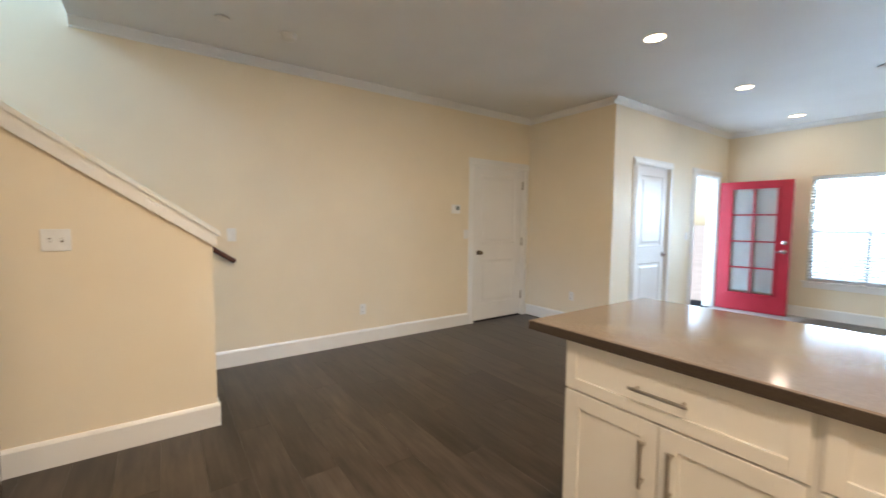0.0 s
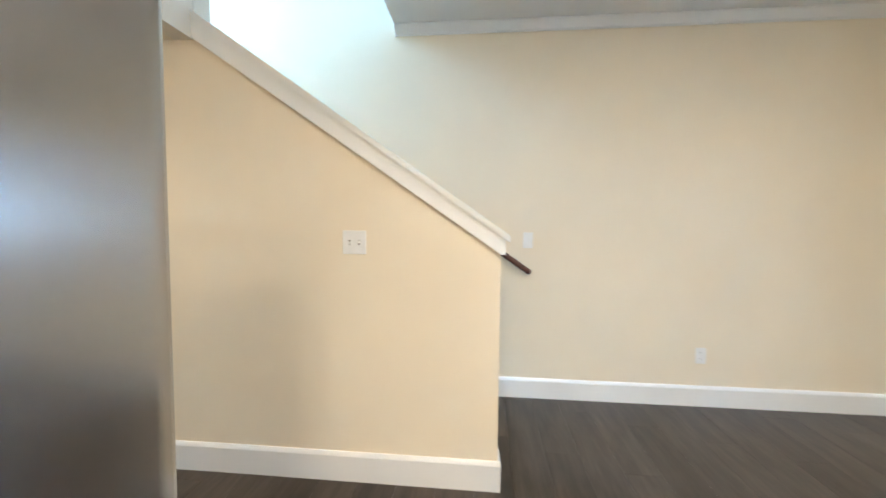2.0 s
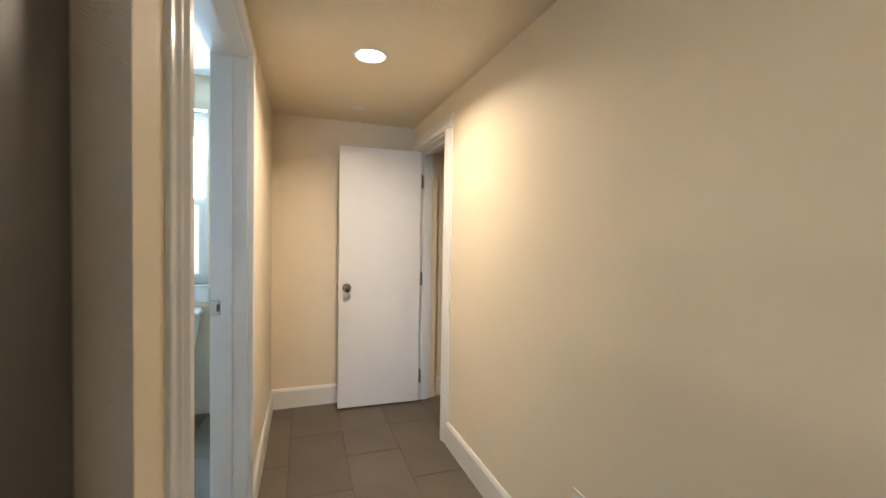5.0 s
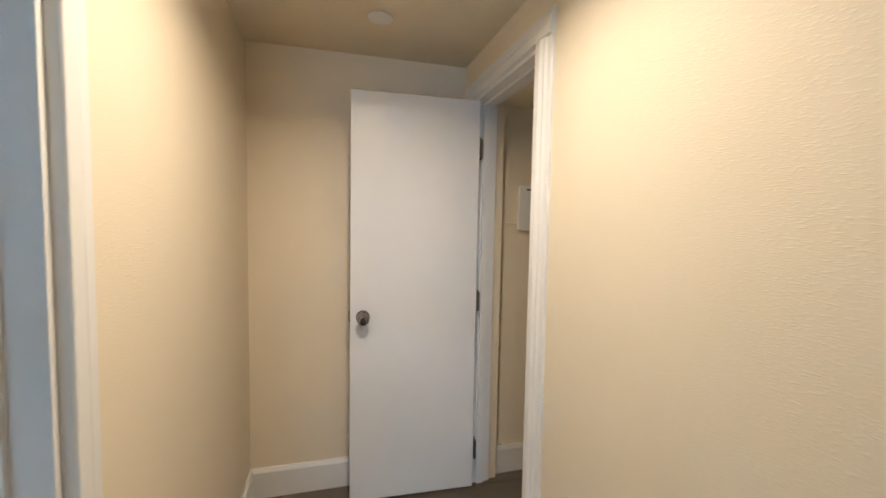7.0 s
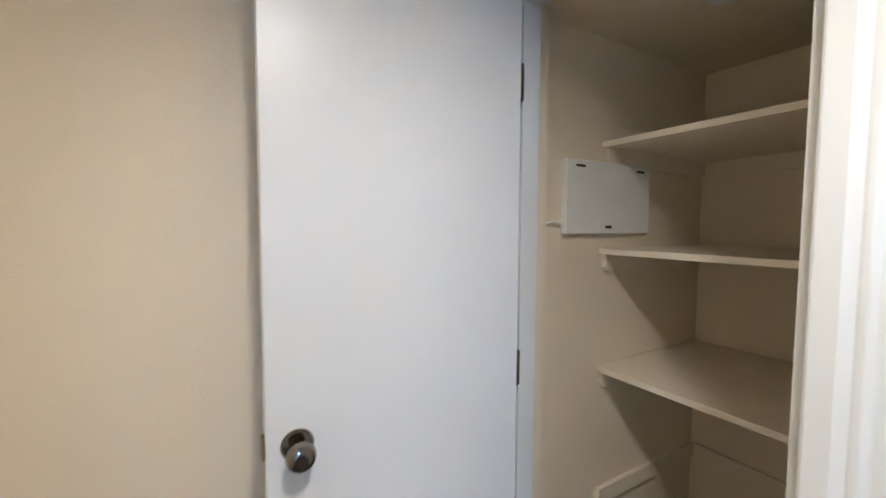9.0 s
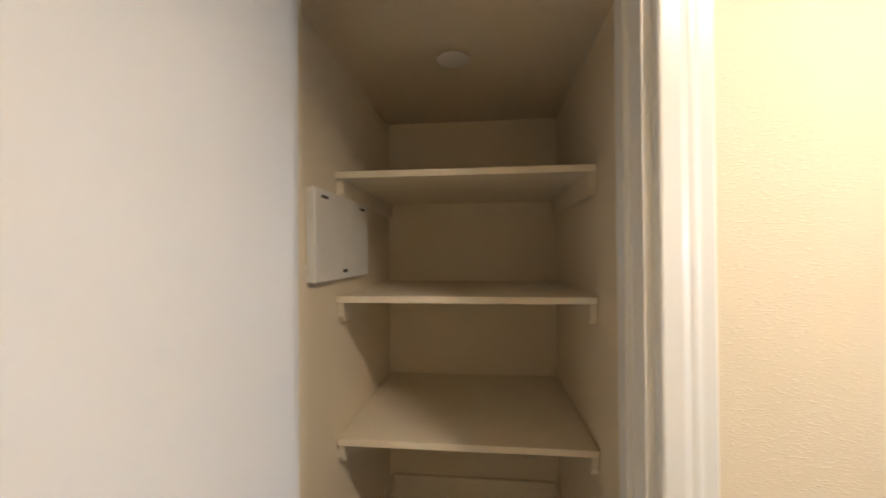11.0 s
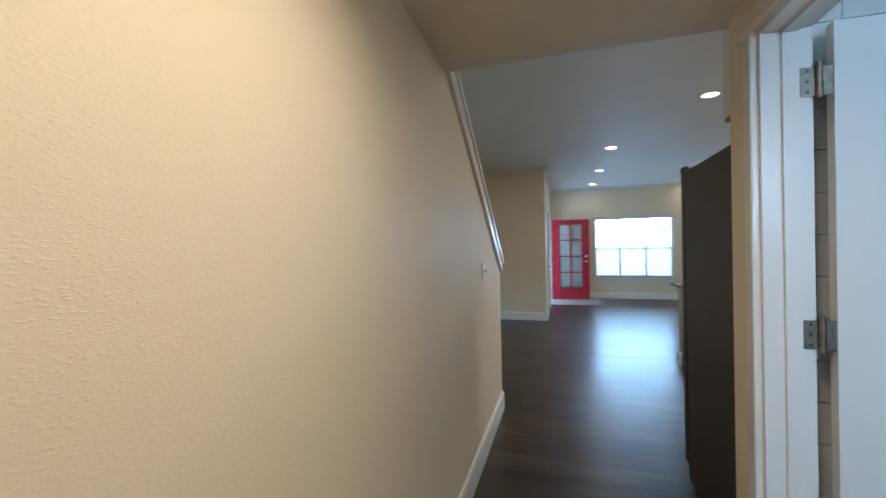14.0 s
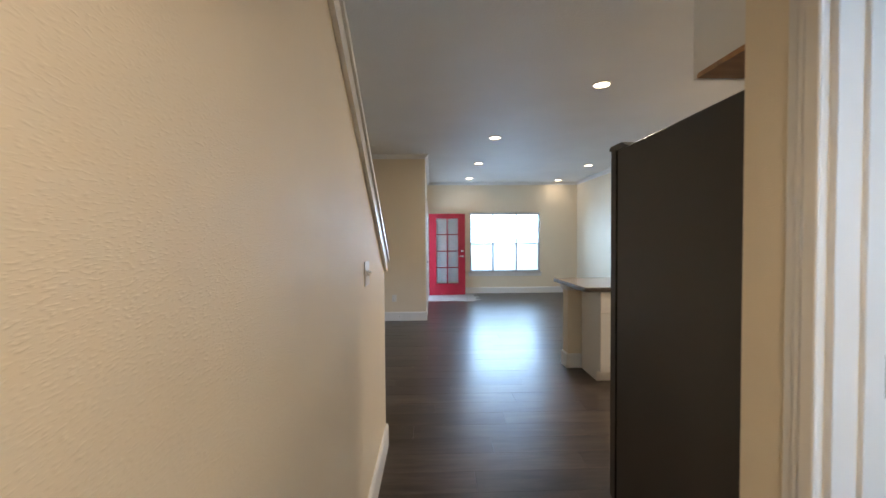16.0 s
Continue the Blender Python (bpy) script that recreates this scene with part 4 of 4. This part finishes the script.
def upper_cabinet(x0, x1, z0, z1, label):
    ob = thing("wall_cabinet", label, "cabinet", (x0, YK, z0))
    w, h = x1 - x0, z1 - z0
    part("carcass", boxes(((0, 0.001, 0.018), (0.018, 0.325, h)), ((w - 0.018, 0.001, 0.018), (w, 0.325, h)), ((0.018, 0.001, h - 0.018), (w - 0.018, 0.325, h)), ((0.018, 0.001, 0.018), (w - 0.018, 0.01, h - 0.018))), m_cab, ob)
    part("bottom_panel", boxes(((0.001, 0.002, 0.002), (w - 0.001, 0.324, 0.018))), m_ply, ob, "unpainted plywood underside")
    for a, b, px in ((0.002, w / 2 - 0.002, w / 2 - 0.05), (w / 2 + 0.002, w - 0.002, w / 2 + 0.05)):
        d = shaker("cabinet_door", ob, a, b, 0.002, h - 0.002, 0.346, 1)
        pull(d, (px, 0.346, 0.05), (px, 0.346, 0.20), (0, 1, 0))
    return ob


upper_cabinet(1.222, 2.13, 1.915, 2.60, "white shaker wall cabinet above the refrigerator")

# ---------------------------------------------------------------- kitchen peninsula
IY, IX = 1.045, 1.888


def base_unit(x0, x1, label, filler=0.0):
    ob = thing("base_cabinet", label, "cabinet", (x0, IY, 0))
    w = x1 - x0
    part("carcass", boxes(((0, 0.021, 0.10), (w + filler, 0.47, 0.872)), ((0.0, 0.085, 0.0), (w + filler, 0.47, 0.10))), m_cab, ob)
    d = shaker("drawer_front", ob, 0.003, w - 0.003, 0.672, 0.866, 0.0, -1, 0.045)
    pull(d, (w / 2 - 0.092, 0, 0.769), (w / 2 + 0.092, 0, 0.769), (0, -1, 0))
    for a, b, px in ((0.003, w / 2 - 0.002, w / 2 - 0.045), (w / 2 + 0.002, w - 0.003, w / 2 + 0.045)):
        d = shaker("cabinet_door", ob, a, b, 0.104, 0.664, 0.0, -1)
        pull(d, (px, 0, 0.44), (px, 0, 0.605), (0, -1, 0))
    return ob


base_unit(IX, 2.630, "white shaker base cabinet with a wide drawer", 0.017)
base_unit(2.648, 3.390, "white shaker base cabinet beside the first", 0.017)
base_unit(3.408, XE - 0.005, "white shaker base cabinet by the side wall")
structure("wall_peninsula", boxes(((1.745, 1.53, 0), (XE, 1.675, 0.872))), m_wall, "low cream wall behind the peninsula cabinets")

for a, b in (((IX, 1.53), (1.729, 1.53)), ((1.745, 1.514), (1.745, 1.691)), ((1.745, 1.675), (XE, 1.675))):
    structure("baseboard", sweep(bmesh.new(), [(-u, v) for u, v in BASE], (*b, 0), (*a, 0)), m_trim, "white baseboard round the peninsula wall")
for a, b in (((IX, 1.53), (1.729, 1.53)), ((1.745, 1.514), (1.745, 1.691))):
    structure("trim_peninsula", sweep(bmesh.new(), [(0, 0), (-0.012, 0), (-0.024, 0.03), (-0.024, 0.05), (0, 0.05)], (*b, 0.822), (*a, 0.822)), m_trim, "white moulding under the worktop end")
ct = thing("worktop", "grey-brown quartz worktop on the peninsula", "worktop", (0, 0, 0.873))
part("slab", boxes(((1.727, 1.012, 0.004), (XE - 0.002, 1.93, 0.040)), bevel=0.004), m_counter, ct)
# edge strips in the darkened quartz, shade held in the colour
part("shaded_edge", boxes(((1.722, 1.007, 0.0), (XE - 0.002, 1.012, 0.036)), ((1.722, 1.012, 0.0), (1.727, 1.935, 0.036)), ((1.727, 1.930, 0.0), (XE - 0.002, 1.935, 0.036))), m_edgeshade, ct, "worktop edge with its shade put into the colour")

# ---------------------------------------------------------------- bathroom
BX1, BYW, BZ = 3.65, -4.20, 2.44
VX1 = 2.818                     # end of the vanity, where the tub begins
XBW = XR + T
structure("floor_bathroom", boxes(((XBW, YE - T, -0.0115), (BX1, YK - T, -0.008))), m_grout, "dark grout under the bathroom tiles")
wall("wall_bath_south", m_wall, "pale bathroom wall with the window and mirror", (XBW, BYW - 0.16, 0), (BX1 + T, BYW, BZ), [(1.56, 2.115, 0.945, 2.20)], axis="x")
wall("wall_bath_east", m_wall, "pale bathroom side wall", (BX1, BYW, 0), (BX1 + T, YK - T, BZ))
structure("ceiling_bathroom", boxes(((XBW, BYW, BZ), (BX1, YK - T, BZ + 0.06))), m_ceil, "white bathroom ceiling")
bw = tagged(new("window_2"), "white bathroom window with obscured glass", "window", kind="structure")
y0, y1 = BYW - 0.135, BYW - 0.095
part("window_frame", boxes(((1.56, y0, 0.945), (1.60, y1, 2.20)), ((2.075, y0, 0.945), (2.115, y1, 2.20)), ((1.60, y0, 0.945), (2.075, y1, 0.985)), ((1.60, y0, 2.155), (2.075, y1, 2.20))), m_vinyl, bw)
part("meeting_rail", boxes(((1.60, y0, 1.525), (2.075, y1 + 0.006, 1.575))), m_vinyl, bw)
part("sash", boxes(((1.60, y0 + 0.012, 0.985), (1.635, y1 + 0.004, 1.525)), ((2.04, y0 + 0.012, 0.985), (2.075, y1 + 0.004, 1.525)), ((1.635, y0 + 0.012, 0.985), (2.04, y1 + 0.004, 1.02))), m_vinyl, bw)
for z0, z1 in ((1.575, 2.155), (1.02, 1.525)):
    p = part("pane", boxes(((1.60, y0 + 0.016, z0), (2.075, y0 + 0.021, z1))), m_frost, bw)
    p.visible_shadow = False
part("window_sill", boxes(((1.53, BYW - 0.094, 0.925), (2.15, BYW + 0.03, 0.945)), bevel=0.004), m_trim, bw)
part("apron", boxes(((1.55, BYW + 0.001, 0.82), (2.13, BYW + 0.016, 0.924)), bevel=0.003), m_trim, bw)
mi = part("mirror", boxes(((2.235, BYW + 0.001, 1.135), (VX1, BYW + 0.007, 2.13))), m_mirror)
tagged(mi, "wide frameless mirror above the vanity", "mirror")
van = thing("vanity", "white bathroom vanity with a towel bar on its side", "vanity", (2.235, BYW, 0))
VW, VD = VX1 - 2.235, 0.54
part("carcass", boxes(((0, 0.002, 0.0), (VW, VD, 0.875)), bevel=0.002), m_cab, van)
for a, b in ((0.004, VW / 2 - 0.002), (VW / 2 + 0.002, VW - 0.004)):
    shaker("cabinet_door", van, a, b, 0.10, 0.86, VD + 0.021, 1)
vt = part("worktop", boxes(((2.215, BYW + 0.002, 0.876), (VX1 + 0.005, BYW + 0.58, 0.915)), bevel=0.003), m_counter)
tagged(vt, "grey-brown quartz top on the vanity", "worktop")
bs = part("backsplash", boxes(((2.215, BYW + 0.002, 0.916), (VX1 + 0.005, BYW + 0.022, 1.115)), bevel=0.002), m_counter)
tagged(bs, "grey-brown quartz backsplash under the mirror", "backsplash")
tb = thing("towel_bar", "short chrome towel bar on the vanity side", "towel bar", (2.235, BYW + 0.33, 0.74))
bm = bmesh.new()
cyl(bm, (-0.06, -0.12, 0), (-0.06, 0.16, 0), 0.008, seg=16)
part("bar", bm, m_chrome, tb, smooth=True)
for y in (-0.10, 0.14):
    bm = bmesh.new()
    cyl(bm, (0, y, 0), (-0.010, y, 0), 0.024, seg=20)
    cyl(bm, (-0.010, y, 0), (-0.066, y, 0), 0.012, 0.010, 16)
    part("post", bm, m_chrome, tb, smooth=True)

# toilet, tank against the window wall
TX = 1.815
to = thing("toilet", "white porcelain toilet with its lid closed", "toilet", (TX, BYW, 0))


def oval(bm, rings, seg=36):
    """Lofts rings of (centre y, half width, half length front, half length back, z)."""
    made = []
    for cy, hw, lf, lb, z in rings:
        r = []
        for k in range(seg):
            t = 2 * math.pi * k / seg
            s, c = math.sin(t), math.cos(t)
            r.append(bm.verts.new((hw * math.copysign(abs(c) ** 0.85, c), cy + (lf if s > 0 else lb) * math.copysign(abs(s) ** 0.9, s), z)))
        made.append(r)
    for p, q in zip(made, made[1:]):
        for k in range(seg):
            bm.faces.new((p[k], p[(k + 1) % seg], q[(k + 1) % seg], q[k]))
    bm.faces.new(made[0][::-1])
    bm.faces.new(made[-1])
    return bm


part("bowl", oval(bmesh.new(), [(0.36, 0.115, 0.22, 0.26, 0), (0.36, 0.110, 0.21, 0.26, 0.03), (0.37, 0.095, 0.19, 0.24, 0.14), (0.40, 0.120, 0.24, 0.25, 0.25), (0.46, 0.178, 0.34, 0.24, 0.335), (0.47, 0.192, 0.365, 0.23, 0.385), (0.47, 0.194, 0.368, 0.23, 0.405)]), m_porcelain, to, "", True)
part("seat", oval(bmesh.new(), [(0.47, 0.194, 0.368, 0.225, 0.406), (0.47, 0.200, 0.375, 0.23, 0.412), (0.47, 0.200, 0.375, 0.23, 0.422), (0.47, 0.196, 0.371, 0.225, 0.427)]), m_porcelain, to, "", True)
part("lid", oval(bmesh.new(), [(0.47, 0.196, 0.371, 0.225, 0.429), (0.47, 0.200, 0.375, 0.23, 0.434), (0.47, 0.198, 0.372, 0.23, 0.446), (0.47, 0.180, 0.345, 0.21, 0.455), (0.47, 0.11, 0.22, 0.14, 0.459)]), m_porcelain, to, "smooth closed lid", True)
bm = bmesh.new()
tp = [(0.165, 0.035, 0.150, 0.405), (0.195, 0.020, 0.178, 0.50), (0.218, 0.012, 0.200, 0.66), (0.225, 0.010, 0.208, 0.745)]
rings = []
for hw, ya, yb, z in tp:
    r = []
    for k in range(32):
        t = 2 * math.pi * k / 32
        c, s = math.cos(t), math.sin(t)
        r.append(bm.verts.new((hw * math.copysign(abs(c) ** 0.35, c), (ya + yb) / 2 + (yb - ya) / 2 * math.copysign(abs(s) ** 0.35, s), z)))
    rings.append(r)
for p, q in zip(rings, rings[1:]):
    for k in range(32):
        bm.faces.new((p[k], p[(k + 1) % 32], q[(k + 1) % 32], q[k]))
bm.faces.new(rings[0][::-1])
bm.faces.new(rings[-1])
part("tank", bm, m_porcelain, to, "", True)
part("tank_lid", boxes(((-0.238, 0.002, 0.746), (0.238, 0.218, 0.785)), bevel=0.010), m_porcelain, to, "", True)
bm = bmesh.new()
cyl(bm, (0.215, 0.205, 0.69), (0.215, 0.222, 0.69), 0.014, seg=16)
cyl(bm, (0.215, 0.224, 0.69), (0.245, 0.226, 0.682), 0.007, 0.005, 12)
part("flush_lever", bm, m_chrome, to, "chrome lever", True)

# tub with a sliding shower door along the side wall
TY1 = -2.66
structure("wall_tub_end", boxes(((2.835, TY1, 0), (BX1, TY1 + T, BZ))), m_wall, "short cream wall at the end of the tub")
shw = thing("shower_door", "framed sliding glass shower door on the tub", "shower door", (2.865, TY1, 0), -90)
SW = TY1 - BYW - 0.002
part("top_track", boxes(((0.002, -0.03, 1.93), (SW, 0.03, 1.98)), bevel=0.003), m_chrome, shw)
part("bottom_track", boxes(((0.002, -0.03, 0.401), (SW, 0.03, 0.425)), bevel=0.003), m_chrome, shw)
for a in (0.002, SW - 0.032):
    part("side_post", boxes(((a, -0.02, 0.425), (a + 0.030, 0.02, 1.93)), bevel=0.002), m_chrome, shw)
for a, b, y in ((0.033, SW * 0.51, 0.012), (SW * 0.49, SW - 0.033, -0.012)):
    p = part("pane", boxes(((a, y - 0.003, 0.426), (b, y + 0.003, 1.929))), m_showerglass, shw)
    p.visible_shadow = False
tub = thing("bathtub", "white bathtub behind the shower door", "bathtub", (2.833, TY1, 0), -90)
part("tub_shell", boxes(((0.003, 0.0, 0), (SW - 0.001, 0.06, 0.40)), ((0.003, 0.75, 0), (SW - 0.001, 0.80, 0.40)), ((0.003, 0.06, 0), (0.06, 0.75, 0.40)), ((SW - 0.06, 0.06, 0), (SW - 0.001, 0.75, 0.40)), ((0.06, 0.06, 0), (SW - 0.06, 0.75, 0.10))), m_porcelain, tub)

# ---------------------------------------------------------------- laid floors and tiled wall, piece by piece
floor_ob = bpy.data.objects["floor"]


def laid(name, material, parent, pieces, z0, z1, edge=0.0012, tilt=0.0):
    """Pieces (x0, y0, x1, y1), each an object; alike ones share a mesh."""
    meshes = {}
    for x0, y0, x1, y1 in pieces:
        key = (round(x1 - x0, 4), round(y1 - y0, 4))
        if key not in meshes:
            bm = bx(bmesh.new(), (-key[0] / 2, -key[1] / 2, z0), (key[0] / 2, key[1] / 2, z1), edge)
            meshes[key] = mesh_of(bm, name, material)
        ob = new(name, meshes[key])
        ob.parent, ob.location = parent, ((x0 + x1) / 2, (y0 + y1) / 2, random.uniform(-0.0002, 0.0002))
        ob.rotation_euler = (random.uniform(-tilt, tilt), random.uniform(-tilt, tilt) * 0.3, 0)


PW, PL, gap = 0.196, 1.22, 0.0005
y, rowk, pieces = -1.675, 0, []
while y < YW - 0.01:
    yb = min(y + PW, YW - 0.002)
    x = -1.128 - (rowk * 0.437 % 1.0) * PL
    left, right = (XF + 0.002 if yb < YB + 0.02 else XB + 0.002), XE - 0.002
    if y < YK:
        left, right = 0.002, XR - 0.002
    while x < right:
        a, b = max(x, left), min(x + PL, right)
        if b - a > 0.03:
            if y > 6.06 and a < 1.32:
                a = 1.325
            if b - a > 0.03:
                pieces.append((a + gap / 2, y + gap / 2, b - gap / 2, yb - gap / 2))
        x += PL
    y += PW
    rowk += 1
laid("plank", m_plank, floor_ob, pieces, -0.0115, 0.0, 0.0008, 0.0032)

hall_tiles = tagged(new("floor_hall"), "dark grey staggered tiles on the hall floor", kind="structure")
structure("floor_grout", boxes(((CB, YE, -0.0115), (XR + T, -1.735, -0.003))), m_grout, "dark grout between the hall tiles")
pieces = []
TWD, TLN = 0.322, 0.650
for k in range(-4, 4):
    x0, x1 = 0.012 + TWD * k, 0.012 + TWD * (k + 1)
    y = -3.635 - 2 * TLN + (TLN / 2 if k % 2 else 0)
    while y < -1.735:
        a, b, c, d = max(x0, CB + 0.002), max(y, YE + 0.002), min(x1, XR + 0.11), min(y + TLN, -1.735)
        if x1 <= 0.02:
            b, d = max(b, CL + 0.002), min(d, CR - 0.002)
        if c - a > 0.02 and d - b > 0.02:
            pieces.append((a + 0.0015, b + 0.0015, c - 0.0015, d - 0.0015))
        y += TLN
laid("tile", m_tile, hall_tiles, pieces, -0.008, 0.0, 0.0012)
bath_tiles = tagged(new("floor_bath_tiles"), "dark grey tiles on the bathroom floor", kind="structure")
pieces = []
for k in range(7):
    for j in range(5):
        a, b = XR + 0.112 + TWD * k, BYW + TLN * j - (TLN / 2 if k % 2 else 0)
        c, d = min(a + TWD, BX1), min(b + TLN, YK - T)
        b = max(b, BYW)
        if c - a > 0.03 and d - b > 0.03:
            pieces.append((a + 0.0015, b + 0.0015, c - 0.0015, d - 0.0015))
laid("tile", m_tile, bath_tiles, pieces, -0.008, 0.0, 0.0012)
entry = tagged(new("floor_entry"), "pale grey tiles inside the front door", kind="structure")
pieces = []
for k in range(4):
    for j in range(4):
        a, b = XB + 0.302 * k, 6.065 + 0.309 * j
        pieces.append((a + 0.002, b + 0.002, a + 0.300, b + 0.307))
laid("tile", m_entrytile, entry, pieces, -0.011, 0.0, 0.001)
sill = structure("trim_threshold", boxes(((0.002, -1.735, -0.008), (XR - 0.002, -1.678, 0.007)), bevel=0.004), m_stair, "dark wooden strip between planks and tiles")

tiled = tagged(new("wall_bath_tiled"), "white tiles on the bathroom wall behind the door", kind="structure")
part("tile_bed", boxes(((XBW, YK - T - 0.006, 0), (BX1, YK - T - 0.001, BZ))), mat("grey_grout", (0.30, 0.28, 0.25), 0.85), tiled)
meshes = {}
for j in range(17):
    for k in range(-1, 8):
        a, b = XBW + 0.300 * k + (0.15 if j % 2 else 0.0), XBW + 0.300 * (k + 1) + (0.15 if j % 2 else 0.0)
        a, b = max(a, XBW), min(b, BX1)
        if b - a < 0.03:
            continue
        key = round(b - a, 3)
        if key not in meshes:
            meshes[key] = mesh_of(bx(bmesh.new(), (-key / 2 + 0.0016, -0.008, 0.0016), (key / 2 - 0.0016, 0, 0.1384), 0.0015), "tile", m_subway)
        ob = new("tile", meshes[key])
        ob.parent, ob.location = tiled, ((a + b) / 2, YK - T - 0.006, 0.14 * j)
shower_tiles = tagged(new("wall_shower_tiled"), "white tiles on the side wall of the tub", kind="structure")
part("tile_bed", boxes(((BX1 - 0.006, BYW, 0.401), (BX1 - 0.001, TY1, 2.26))), bpy.data.materials["grey_grout"], shower_tiles)
meshes = {}
for j in range(12):
    y = BYW - (0.10 if j % 2 else 0.0)
    while y < TY1 - 0.03:
        a, b = max(y, BYW + 0.001), min(y + 0.20, TY1 - 0.001)
        key = round(b - a, 3)
        if key > 0.03:
            if key not in meshes:
                meshes[key] = mesh_of(bx(bmesh.new(), (-0.008, -key / 2 + 0.003, 0.003), (0, key / 2 - 0.003, 0.152), 0.0015), "tile", m_subway)
            ob = new("tile", meshes[key])
            ob.parent, ob.location = shower_tiles, (BX1 - 0.006, (a + b) / 2, 0.401 + 0.155 * j)
        y += 0.20
